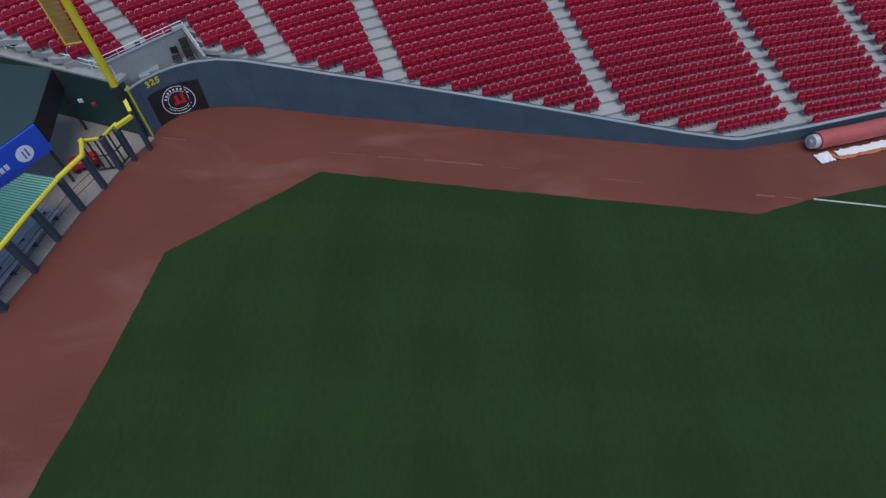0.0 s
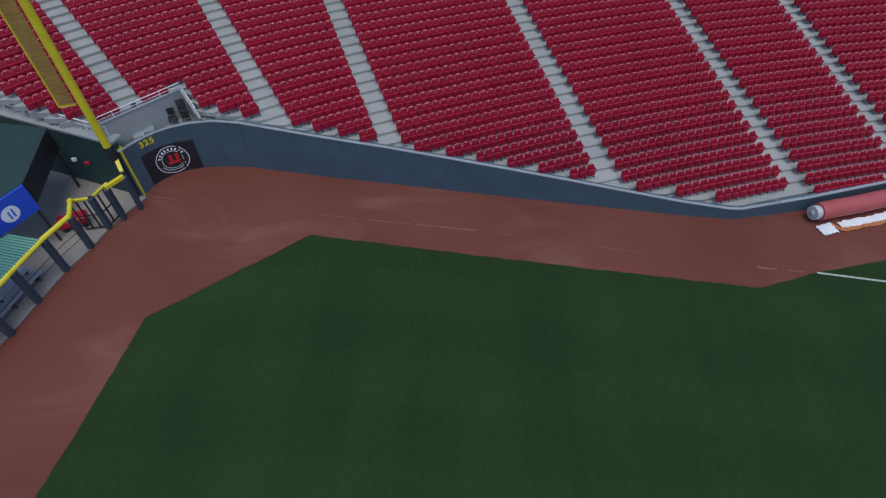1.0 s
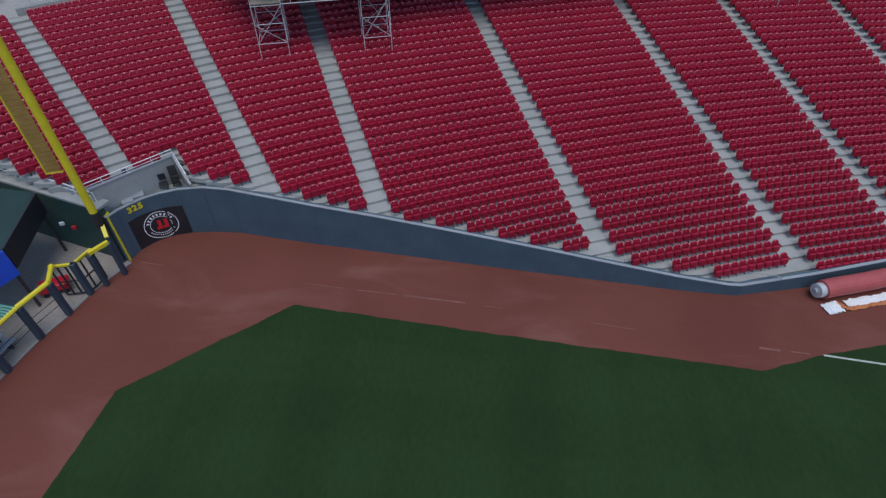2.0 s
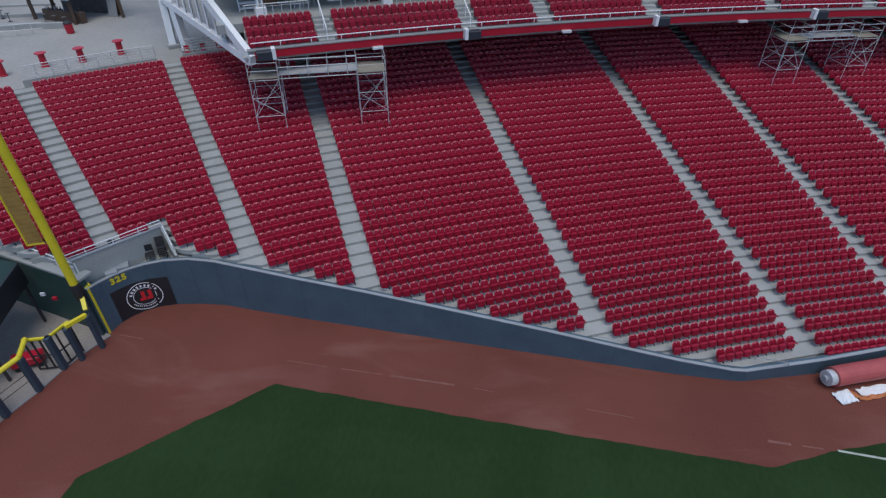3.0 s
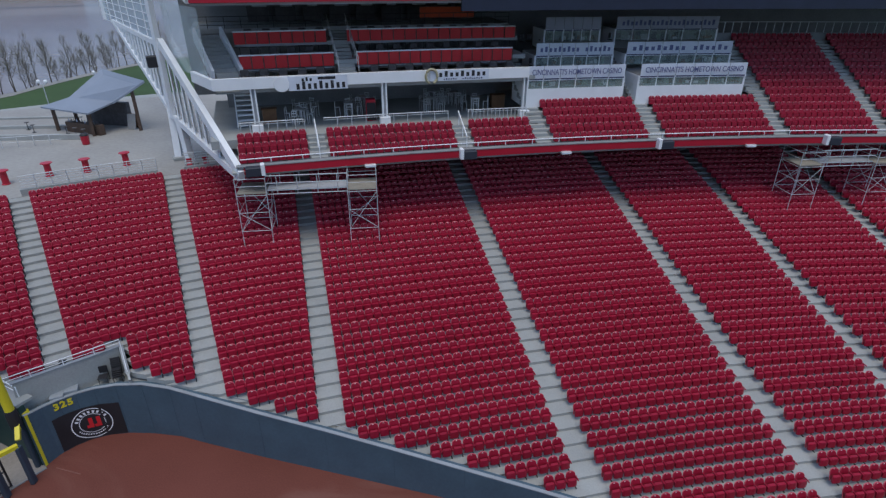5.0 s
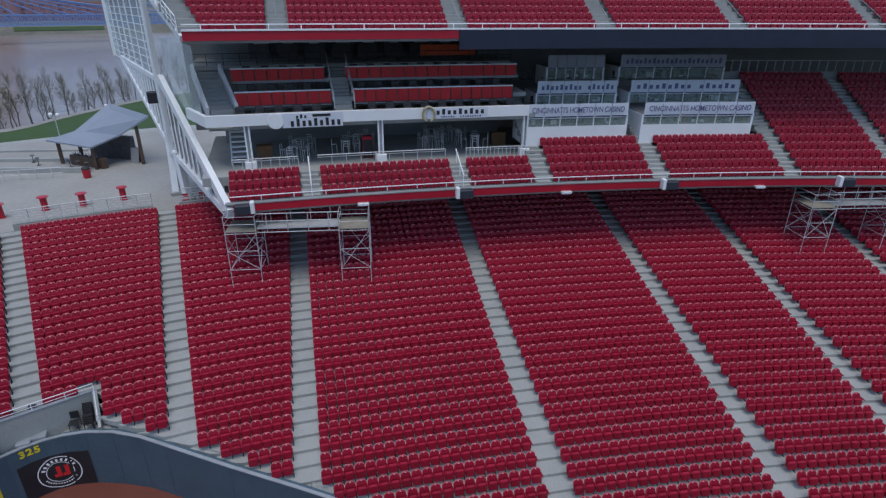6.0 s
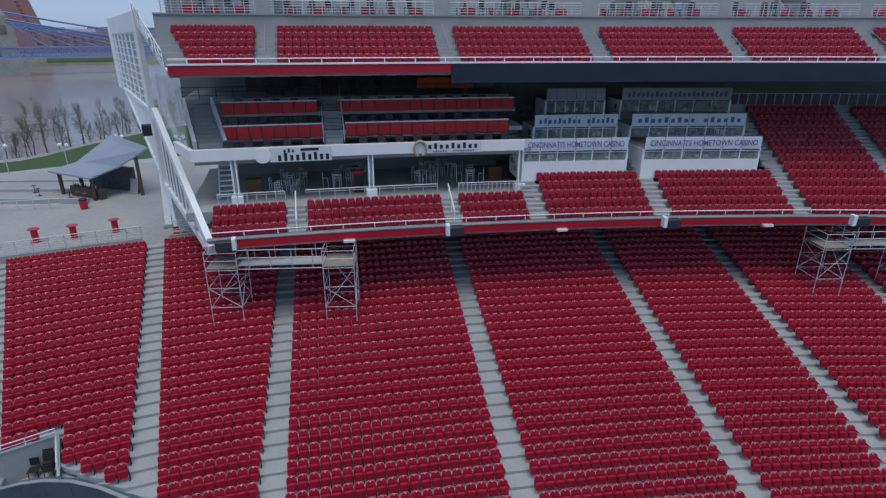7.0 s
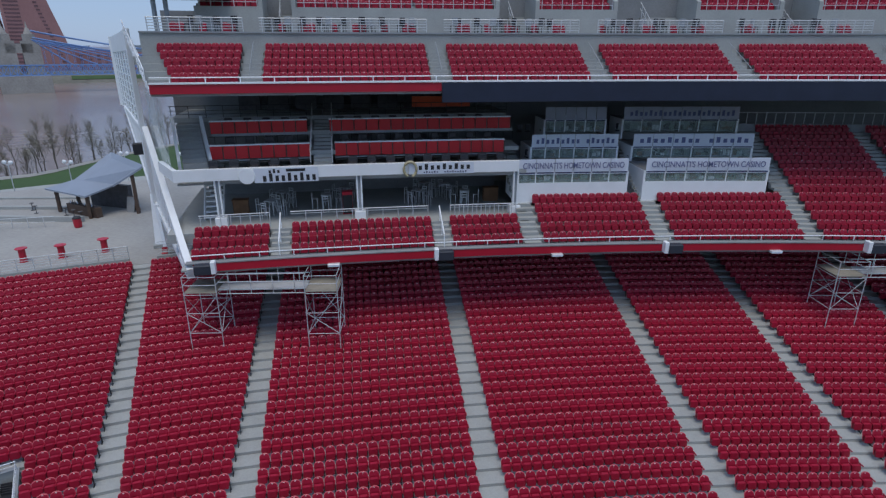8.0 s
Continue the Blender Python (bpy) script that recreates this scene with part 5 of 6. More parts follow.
part("ring", ring_on_wall(2.60, 1.07, 0.92, 0.97, 0, 6.283, 0.026), M_WHITE, ad, "thin white ring")
part("ring", ring_on_wall(2.60, 1.07, 0.585, 0.62, 0, 6.283, 0.026), M_WHITE, ad, "thin white ring")
for i in range(9):
    t = 2.7 - i * 0.275
    part("bar", ring_on_wall(2.60, 1.07, 0.66, 0.82, t - 0.07, t + 0.07, 0.026, 3), M_WHITE, ad)
for i in range(14):
    t = 3.6 + i * 0.16
    part("bar", ring_on_wall(2.60, 1.07, 0.70, 0.78, t - 0.045, t + 0.045, 0.026, 2), M_WHITE, ad)
for s in (2.44, 2.80):
    bm = bmesh.new()
    wall_patch(bm, s, s + 0.19, 0.78, 1.42, 0.026, 2)
    wall_patch(bm, s - 0.13, s + 0.0, 0.78, 0.96, 0.026, 2)
    part("emblem", bm, M_REDP, ad, "red hooked emblem")
num = thing("distance_number", "yellow distance number painted on the wall", "number")
for i, ch in enumerate("325"):
    fc = bpy.data.curves.new("digit", "FONT")
    fc.body, fc.size, fc.extrude, fc.align_x, fc.offset = ch, 0.52, 0.008, "CENTER", 0.02
    p, ang = wall_place(1.38 + 0.31 * i, 2.62, 0.03)
    dg = new("digit", fc)
    fc.materials.append(M_YELLOW)
    dg.parent = num
    dg.matrix_basis = Matrix.Translation(p) @ Matrix.Rotation(ang, 4, "Z") @ Matrix.Rotation(radians(90), 4, "X")
bm = bmesh.new()
wall_patch(bm, 0.0, 0.14, 0.0, 3.3, 0.02, 2)
tagged(part("yellow_edge", bm, M_YELLOW), "yellow painted edge of the wall at the pole", "painted line")

# ---- foul pole ----
pole = thing("foul_pole", "yellow foul pole with orange mesh wing", "foul pole", at=(-18.31, 23.25, 0))
bm = bmesh.new()
lathe(bm, [(0.205, 3.9), (0.205, 24.0)], (0, 0, 0), 16)
part("pole", bm, M_YELLOW, pole)
bm = bmesh.new()
lathe(bm, [(0.26, 2.9), (0.27, 3.6), (0.24, 3.9)], (0, 0, 0), 14)
part("socket", bm, M_BLACK, pole)
WX, WY = -0.93, -0.37
bm = bmesh.new()
for z in (6.6, 23.5):
    beam(bm, (WX * 0.3, WY * 0.3, z), (WX * 1.05, WY * 1.05, z), 0.07)
beam(bm, (WX * 1.05, WY * 1.05, 6.57), (WX * 1.05, WY * 1.05, 23.5), 0.07)
part("wing_frame", bm, M_YELLOW, pole)
bm = bmesh.new()
for i in range(68):
    z = 6.65 + i * 0.25
    beam(bm, (WX * 0.32, WY * 0.32, z), (WX * 1.03, WY * 1.03, z), 0.02, 0.2)
for i in range(8):
    beam(bm, (WX * (0.36 + 0.085 * i), WY * (0.36 + 0.085 * i), 6.6), (WX * (0.36 + 0.085 * i), WY * (0.36 + 0.085 * i), 23.4), 0.05, 0.025)
part("wing_mesh", bm, M_MESH, pole)

# ---- bullpen ----
bm = bmesh.new()
prism(bm, [(-17.9, 23.4), (-18.55, 22), (-18.95, 20.9), (-19.25, 19.4), (-19.8, 17.8), (-20.2, 15.7), (-20.5, 13.8), (-21.6, 9), (-32, 9), (-32, 27), (-23, 25.2), (-18.2, 23.7)], -0.05, 0.02)
tagged(part("bullpen_floor", bm, M_PENF), "grey concrete bullpen floor", "floor", kind="structure")
kerb = [(-17.9, 23.4), (-18.55, 22), (-18.95, 20.9), (-19.25, 19.4), (-19.8, 17.8), (-20.2, 15.7), (-20.5, 13.8), (-21.6, 9)]
bm = bmesh.new()
for p, q in zip(kerb, kerb[1:]):
    beam(bm, (p[0] + 0.06, p[1], 0.0), (q[0] + 0.06, q[1], 0.0), 0.07, 0.10)
tagged(part("bullpen_kerb", bm, M_CONCD), "narrow pale concrete kerb along the clay", "kerb", kind="structure")
gw = thing("wall_bullpen", "dark green padded bullpen wall with concrete ledge", "wall", kind="structure")
GW = [(-18.15, 23.65), (-21.0, 24.45), (-23.5, 25.15), (-32, 27.6)]
for p, q in zip(GW, GW[1:]):
    bm = bmesh.new()
    beam(bm, (*p, 1.85), (*q, 1.85), 0.3, 3.75)
    part("pad", bm, M_GREEN, gw)
    bm = bmesh.new()
    beam(bm, (p[0], p[1] + 0.25, 3.82), (q[0], q[1] + 0.25, 3.82), 0.8, 0.14)
    part("ledge", bm, M_CONC, gw)
railing("ledge_railing", [(-18.6, 24.1, 3.9), (-21.0, 24.85, 3.9), (-23.5, 25.55, 3.9), (-32, 28.0, 3.9)], 0.6, "white tube railing on the ledge", 1.5, (0.5,), 0.03, mat_=M_WHITE)
FENCE = [(-18.86, 20.9), (-19.2, 19.43), (-19.72, 17.8), (-20.08, 15.75), (-20.34, 13.8), (-20.75, 11.6)]
fence = thing("bullpen_fence", "dark post fence with yellow padded top rail", "fence")
for x, y in FENCE:
    bm = bmesh.new()
    box(bm, (x, y, 1.17), (0.28, 0.34, 2.34), 0.2, 0.03)
    part("post", bm, M_POST, fence)
for p, q in zip(FENCE[1:], FENCE[2:]):
    for z in (0.9, 1.35):
        bm = bmesh.new()
        beam(bm, (*p, z), (*q, z), 0.025)
        part("wire_rail", bm, M_LEG, fence)
    bm = bmesh.new()
    tube(bm, [(*p, 2.42), (*q, 2.42)], 0.13, 8)
    part("yellow_pad", bm, M_YELLOW, fence)
bm = bmesh.new()
tube(bm, [(*FENCE[1], 2.42), (-19.75, 20.6, 2.42)], 0.12, 8)
part("yellow_pad", bm, M_YELLOW, fence)
for p, q in (((-18.86, 20.9), (-18.55, 22.1)), ((-18.86, 20.9), (-20.0, 20.6))):
    gate = thing("bullpen_gate", "dark steel mesh gate with yellow top", "gate", "bullpen gates")
    for z in (0.15, 1.1, 2.2):
        bm = bmesh.new()
        beam(bm, (*p, z), (*q, z), 0.06)
        part("gate_rail", bm, M_LEG, gate)
    for s in (0.02, 0.35, 0.68, 0.98):
        c = Vector(p).lerp(Vector(q), s)
        bm = bmesh.new()
        beam(bm, (*c, 0.1), (*c, 2.2), 0.07)
        part("gate_bar", bm, M_LEG, gate)
    bm = bmesh.new()
    beam(bm, (*p, 2.28), (*q, 2.28), 0.12)
    part("gate_top", bm, M_YELLOW, gate)
g2 = thing("wall_end_post", "yellow topped end post of the padded wall", "post")
for pts in ([(-18.09, 23.9, 3.3), (-18.35, 23.47, 3.25), (-17.84, 22.71, 2.6)], [(-17.75, 22.52, 2.45), (-18.3, 21.58, 2.45)]):
    bm = bmesh.new()
    for a, b in zip(pts, pts[1:]):
        beam(bm, a, b, 0.2)
    part("yellow_pad", bm, M_YELLOW, g2)
for x, y, h in ((-17.75, 22.52, 2.4), (-18.3, 21.58, 2.35), (-18.35, 23.47, 3.15)):
    bm = bmesh.new()
    box(bm, (x, y, h / 2), (0.22, 0.3, h), 0.2, 0.03)
    part("post", bm, M_POST, g2)

SH0, SH1 = Vector((-21.0, 19.9, 0)), Vector((-25.0, 11.0, 0))
shel = thing("bullpen_shelter", "bullpen shelter with green corrugated roof and blue sign", "shelter")
bm = bmesh.new()
n = 46
fr0, fr1 = Vector((-19.7, 17.75, 2.52)), Vector((-21.0, 10.4, 2.52))
bk0, bk1 = Vector((-21.0, 17.65, 2.9)), Vector((-24.9, 11.2, 2.95))
rowv = []
for i in range(n * 2 + 1):
    s = i / (2 * n)
    dz = 0.045 if i % 2 else 0.0
    a, b = fr0.lerp(fr1, s), bk0.lerp(bk1, s)
    rowv.append([bm.verts.new((a.x, a.y, a.z + dz)), bm.verts.new((b.x, b.y, b.z + dz)), bm.verts.new((b.x, b.y, b.z + dz - 0.04)), bm.verts.new((a.x, a.y, a.z + dz - 0.04))])
for a, b in zip(rowv, rowv[1:]):
    for k in range(4):
        bm.faces.new((a[k], b[k], b[(k + 1) % 4], a[(k + 1) % 4]))
bmesh.ops.recalc_face_normals(bm, faces=bm.faces)
part("roof_sheet", bm, M_ROOFG, shel)
bm = bmesh.new()
beam(bm, (SH0.x, SH0.y, 3.22), (SH1.x, SH1.y, 3.22), 0.12, 1.62)
sg = part("sign_panel", bm, M_BLUE, shel, "royal blue sign panel")
sd = (SH1 - SH0).normalized()
sn = Vector((-sd.y, sd.x, 0))
if sn.x < 0:
    sn = -sn
cx = SH0 + sd * 1.25 + sn * 0.07
bm = bmesh.new()
lathe(bm, [(0.44, 0), (0.44, 0.015)], (0, 0, 0), 28)
em = part("emblem", bm, M_WHITE, sg, "white round emblem")
em.matrix_basis = Matrix.Translation((cx.x, cx.y, 3.12)) @ sn.to_track_quat("Z", "Y").to_matrix().to_4x4()
for k, (u, w, zz, h) in enumerate(((1.12, 0.07, 3.12, 0.5), (1.32, 0.07, 3.08, 0.45))):
    c = SH0 + sd * u + sn * 0.095
    bm = bmesh.new()
    box(bm, (c.x, c.y, zz), (w, 0.02, h), math.atan2(sd.y, sd.x))
    part("bar", bm, M_BLUE, sg)
for k in range(6):
    c = SH0 + sd * (2.3 + 0.28 * k) + sn * 0.075
    bm = bmesh.new()
    box(bm, (c.x, c.y, 3.1), (0.2, 0.02, 0.3), math.atan2(sd.y, sd.x))
    part("bar", bm, M_BANNER, sg)
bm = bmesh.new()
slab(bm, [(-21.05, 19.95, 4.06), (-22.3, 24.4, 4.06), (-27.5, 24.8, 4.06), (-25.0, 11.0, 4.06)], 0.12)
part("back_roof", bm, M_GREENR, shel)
bm = bmesh.new()
beam(bm, (-21.05, 20.0, 3.4), (-22.2, 24.3, 3.4), 0.1, 1.35)
part("end_panel", bm, M_BLACK, shel)
for x, y in ((-21.1, 19.8), (-22.7, 16.2), (-24.4, 12.4), (-22.2, 24.0)):
    bm = bmesh.new()
    box(bm, (x, y, 1.37), (0.12, 0.12, 2.75), 0.4)
    part("post", bm, M_LEG, shel)
for j, off in enumerate((0.95, 1.75)):
    bn = thing("bullpen_bench", "grey slatted aluminium bench in the bullpen", "bench", "bullpen benches")
    for i in range(3):
        bm = bmesh.new()
        a = Vector((-20.1 - off * 0.55, 17.3, 0.48 + 0.3 * j)) + Vector((-0.23 * i, 0, 0))
        b = Vector((-20.95 - off * 0.55, 11.5, 0.48 + 0.3 * j)) + Vector((-0.23 * i, 0, 0))
        beam(bm, a, b, 0.2, 0.04)
        part("slat", bm, M_STEELP, bn)
    for s in (0.05, 0.35, 0.65, 0.95):
        c = a.lerp(b, s)
        bm = bmesh.new()
        box(bm, (c.x + 0.23, c.y, c.z / 2), (0.5, 0.06, c.z - 0.03), 0.1)
        part("leg", bm, M_LEG, bn)
cart = thing("red_cart", "red plastic cart under the shelter", "cart", at=(-20.75, 20.9, 0.02))
cart.rotation_euler = (0, 0, 0.5)
bm = bmesh.new()
box(bm, (0, 0, 0.5), (1.5, 0.75, 0.5), bevel=0.08)
part("tub", bm, M_RED, cart)
for sx in (-0.5, 0.5):
    for sy in (-0.3, 0.3):
        bm = bmesh.new()
        lathe(bm, [(0.14, -0.04), (0.14, 0.04)], (0, 0, 0), 12)
        w = part("wheel", bm, M_BLACK, cart)
        w.matrix_basis = Matrix.Translation((sx, sy, 0.14)) @ Matrix.Rotation(radians(90), 4, "X")
for i, (x, y, m) in enumerate(((-20.7, 23.9, M_RED), (-21.6, 24.15, M_BANNER))):
    bm = bmesh.new()
    box(bm, (x, y + 0.05, 2.0), (0.26, 0.12, 0.22), 0.27, 0.02)
    tagged(part("wall_cabinet", bm, m), "small electrical cabinet on the green wall", "cabinet", "wall cabinets")

# ---- tarp roll and cloths by the right-hand wall ----
tarp = thing("tarp_roll", "faded red tarp rolled on a grey drum", "tarp")
t0, t1 = Vector((20.55, 24.25, 0.62)), Vector((47.0, 32.8, 0.62))
bm = bmesh.new()
dv = (t1 - t0).normalized()
rings = 40
tube(bm, [t0.lerp(t1, i / rings) + Vector((0, 0, 0.02 * math.sin(i * 1.3))) for i in range(rings + 1)], 0.52, 18)
part("roll", bm, M_TARP, tarp)
bm = bmesh.new()
tube(bm, [t0 - dv * 0.35, t0 + dv * 0.02], 0.40, 18)
part("drum_end", bm, M_STEEL, tarp)
bm = bmesh.new()
tube(bm, [t0 - dv * 0.5, t0 - dv * 0.3], 0.16, 10)
part("hub", bm, M_CAP, tarp)


def cloth(name, label, pts, material, w, amp, seed):
    bm = bmesh.new()
    rnd = random.Random(seed)
    pts = [Vector(p) for p in pts]
    rows_ = []
    n = 40
    for i in range(n + 1):
        s = i / n * (len(pts) - 1)
        k = min(int(s), len(pts) - 2)
        c = pts[k].lerp(pts[k + 1], s - k)
        d = (pts[k + 1] - pts[k]).normalized()
        m = Vector((-d.y, d.x, 0))
        rows_.append([bm.verts.new(c + m * (w * (u - 0.5) + 0.06 * rnd.uniform(-1, 1)) + Vector((0, 0, abs(math.sin(u * 7 + i * 0.5)) * amp + amp * rnd.random() * 0.6 + 0.02))) for u in np.linspace(0, 1, 7)])
    for a, b in zip(rows_, rows_[1:]):
        for j in range(6):
            bm.faces.new((a[j], b[j], b[j + 1], a[j + 1]))
    r = bmesh.ops.extrude_face_region(bm, geom=bm.faces[:])
    bmesh.ops.translate(bm, verts=[v for v in r["geom"] if isinstance(v, bmesh.types.BMVert)], vec=(0, 0, -0.015))
    bmesh.ops.recalc_face_normals(bm, faces=bm.faces)
    return tagged(part(name, bm, material), label, "cloth")


cloth("white_sheet", "long white folded sheet lying on the clay", [(21.9, 23.85, 0), (26, 25.2, 0), (42, 30.4, 0)], M_WHITE, 0.5, 0.035, 1)
cloth("white_cloth", "crumpled white cloth bunched on the clay", [(20.6, 23.3, 0), (21.0, 23.45, 0), (21.5, 23.65, 0)], M_WHITE, 0.7, 0.08, 2)
cloth("orange_strap", "orange strap lying along the white sheet", [(21.3, 23.9, 0), (21.9, 23.5, 0), (24, 24.15, 0), (30, 26.1, 0)], M_ORANGE, 0.22, 0.05, 3)

# grab rails on top of the wall at the aisle feet
for i, (x, y, z) in enumerate(((-8.6, 26.65, 2.9), (-2.6, 26.05, 2.45), (9.3, 24.85, 1.3), (17.6, 24.6, 0.95))):
    g = [(x - 0.8, y + 0.05, z), (x - 0.75, y + 0.05, z + 0.22), (x + 0.75, y - 0.1, z + 0.18), (x + 0.8, y - 0.1, z - 0.05)]
    bm = bmesh.new()
    tube(bm, g, 0.022)
    tagged(part("grab_rail", bm, M_CAP), "bent steel grab rail on the wall cap", "rail", "grab rails on the wall")

# ---- river, bridge and far bank ----
GC = Vector((-5, 20, 0))


def bank(ang):
    """Metres by which the river bank lies further out than in its nearest stretch."""
    return 2.2 * max(0.0, min(16.0, 139 - ang))


def ground_z(r, ang):
    if 95 < r < 240:
        r = max(95.0, r - bank(ang))
    toward = max(0.0, min(1.0, (ang - 95) / 8)) * max(0.0, min(1.0, (178 - ang) / 8))
    knots = ((0, -0.6), (58, -0.6), (62, 2.9), (104, 2.9), (128, -9.5), (700, -9.5), (722, -5), (750, 2), (4000, 6))
    for (r0, z0), (r1, z1) in zip(knots, knots[1:]):
        if r <= r1:
            z = z0 + (z1 - z0) * (r - r0) / (r1 - r0)
            break
    else:
        z = 6.0
    return -0.6 + (z + 0.6) * toward


bm = bmesh.new()
RG = [4, 40, 58, 62, 80, 92, 98, 104, 110, 118, 128, 136, 144, 152, 160, 170, 300, 540, 700, 722, 750, 1200, 2500, 4000]
AG = [2.0 * k for k in range(180)]


def ring(r, a):
    """A vertex of the ground; rings follow the river bank."""
    if 95 < r < 200:
        r += bank(a)
    return bm.verts.new((GC.x + r * math.cos(radians(a)), GC.y + r * math.sin(radians(a)), ground_z(r, a)))


grid = [[ring(r, a) for a in AG] for r in RG]
for p, q in zip(grid, grid[1:]):
    for k in range(len(AG)):
        f = bm.faces.new((p[k], q[k], q[(k + 1) % len(AG)], p[(k + 1) % len(AG)]))
        f.material_index = 1 if (q[k].co - GC).to_2d().length > 690 else 0
bm.faces.new(grid[0])
tagged(part("ground", bm, [M_LAWN, M_FARBANK]), "green riverside ground reaching the far hills", "ground", kind="structure")
bm = bmesh.new()
rw = [[bm.verts.new((GC.x + r * math.cos(radians(a)), GC.y + r * math.sin(radians(a)), -8.0)) for a in range(90, 186, 4)] for r in (116, 180, 300, 420, 560, 715)]
for p, q in zip(rw, rw[1:]):
    for k in range(len(p) - 1):
        bm.faces.new((p[k], q[k], q[k + 1], p[k + 1]))
tagged(part("river", bm, M_WATER), "wide muddy brown river with a soft sheen", "river", kind="structure")
for r0, r1, m, z, nm, lb_ in ((63, 92, M_CONC, 2.97, "promenade", "wide pale concrete riverside promenade"), (101, 104, M_BANK, 2.96, "river_path", "pale gravel path along the river"), (104.2, 124, M_BANK, None, "river_bank", "pale stony river bank")):
    bm = bmesh.new()
    rr = [[bm.verts.new((GC.x + rr_ * math.cos(radians(a)), GC.y + rr_ * math.sin(radians(a)), z if z else ground_z(r, 140) + 0.08)) for a in range(106, 168, 2) for rr_ in [r + (bank(a) if r > 95 else 0)]] for r in (r0, r1)]
    for k in range(len(rr[0]) - 1):
        bm.faces.new((rr[0][k], rr[1][k], rr[1][k + 1], rr[0][k + 1]))
    bm.normal_update()
    tagged(part(nm, bm, m), lb_, nm.replace("_", " "), kind="structure")


def polar(r, a, z):
    return Vector((GC.x + r * math.cos(radians(a)), GC.y + r * math.sin(radians(a)), z))


def sapling(x, y, z, h, seed):
    """A slim bare tree with upswept limbs and a haze of buds."""
    rnd = random.Random(seed)
    t = thing("bare_tree", "slim leafless tree with first buds on the lawn", "tree", "trees along the river", at=(x, y, z))
    bm = bmesh.new()
    steps = 6
    pts = [Vector((0.1 * rnd.uniform(-1, 1) * i, 0.1 * rnd.uniform(-1, 1) * i, h * i / steps)) for i in range(steps + 1)]
    for i in range(steps):
        r = 0.085 * (1 - i / steps) + 0.018
        tube(bm, [pts[i], pts[i + 1]], r, 5)
    part("trunk", bm, M_BARK, t)
    tips = []
    bm = bmesh.new()
    for i in range(26):
        s = 0.22 + 0.72 * rnd.random()
        p = Vector((0, 0, h * s))
        az = rnd.uniform(0, 6.28)
        ln = h * 0.26 * (1.15 - s) + 0.5
        q = p + Vector((math.cos(az) * ln * 0.55, math.sin(az) * ln * 0.55, ln))
        mid = p.lerp(q, 0.5) + Vector((math.cos(az), math.sin(az), -0.3)) * 0.12
        tube(bm, [p, mid, q], 0.02, 4)
        tips += [mid, q, p.lerp(q, 0.75)]
        for j in range(2):
            c = p.lerp(q, rnd.uniform(0.3, 0.9))
            d = c + Vector((rnd.uniform(-0.5, 0.5), rnd.uniform(-0.5, 0.5), rnd.uniform(0.3, 0.9)))
            tube(bm, [c, d], 0.016, 3)
            tips.append(d)
    part("branchwork", bm, M_BARK, t)
    bm = bmesh.new()
    for p in tips:
        for j in range(5):
            c = p + Vector((rnd.uniform(-0.35, 0.35), rnd.uniform(-0.35, 0.35), rnd.uniform(-0.4, 0.4)))
            a, b = Vector((rnd.uniform(-1, 1), rnd.uniform(-1, 1), rnd.uniform(-1, 1))) * 0.09, Vector((rnd.uniform(-1, 1), rnd.uniform(-1, 1), rnd.uniform(-1, 1))) * 0.09
            bm.faces.new([bm.verts.new(c), bm.verts.new(c + a), bm.verts.new(c + b)])
    part("crown", bm, M_BUD, t, "sparse yellow-green buds")


rt = random.Random(5)
for i in range(54):
    a = 124 + i * 0.5 + rt.uniform(-0.3, 0.3)
    r = 103 + bank(a) + rt.uniform(0, 9)
    p = polar(r, a, ground_z(r, a) - 0.1)
    sapling(p.x, p.y, p.z, rt.uniform(6.5, 10.0), 100 + i)
for i, a in enumerate((125, 131, 136, 141, 147)):
    p = polar(74 + 4 * (i % 2), a, 2.9)
    l = thing("street_lamp", "white globe lamp post on the promenade", "street lamp", "promenade lamps", at=tuple(p))
    bm = bmesh.new()
    lathe(bm, [(0.16, 0), (0.16, 0.5), (0.07, 0.6), (0.05, 6.0)], (0, 0, 0), 8)
    part("post", bm, M_STEEL, l)
    for sx in (-0.55, 0.55):
        bm = bmesh.new()
        bmesh.ops.create_uvsphere(bm, u_segments=10, v_segments=6, radius=0.26, matrix=Matrix.Translation((sx, 0, 6.2)))
        part("globe", bm, M_WHITE, l)
    bm = bmesh.new()
    tube(bm, [(-0.55, 0, 5.95), (0, 0, 5.8), (0.55, 0, 5.95)], 0.05, 5)
    part("arm", bm, M_STEEL, l)

# suspension bridge
br = thing("suspension_bridge", "blue steel suspension bridge with sandstone towers", "bridge", kind="structure")
B0 = Vector((-428, 376, -8))
BD = Vector((0.60, 0.80, 0))
BN = Vector((-0.80, 0.60, 0))
bm = bmesh.new()
for s in (-8, 8):
    c = B0 + BD * s
    prism(bm, [tuple((c + BD * u + BN * v).to_2d()) for u, v in ((-6, -5), (6, -5), (6, 5), (-6, 5))], -10, 31)
    prism(bm, [tuple((c + BD * u + BN * v).to_2d()) for u, v in ((-4, -4), (4, -4), (4, 4), (-4, 4))], 31, 36)
prism(bm, [tuple((B0 + BD * u + BN * v).to_2d()) for u, v in ((-9, -5), (9, -5), (9, 5), (-9, 5))], 22, 29)
prism(bm, [tuple((B0 + BD * u + BN * v).to_2d()) for u, v in ((-17, -8), (17, -8), (17, 8), (-17, 8))], -10, 5)
part("tower", bm, M_STONE, br)
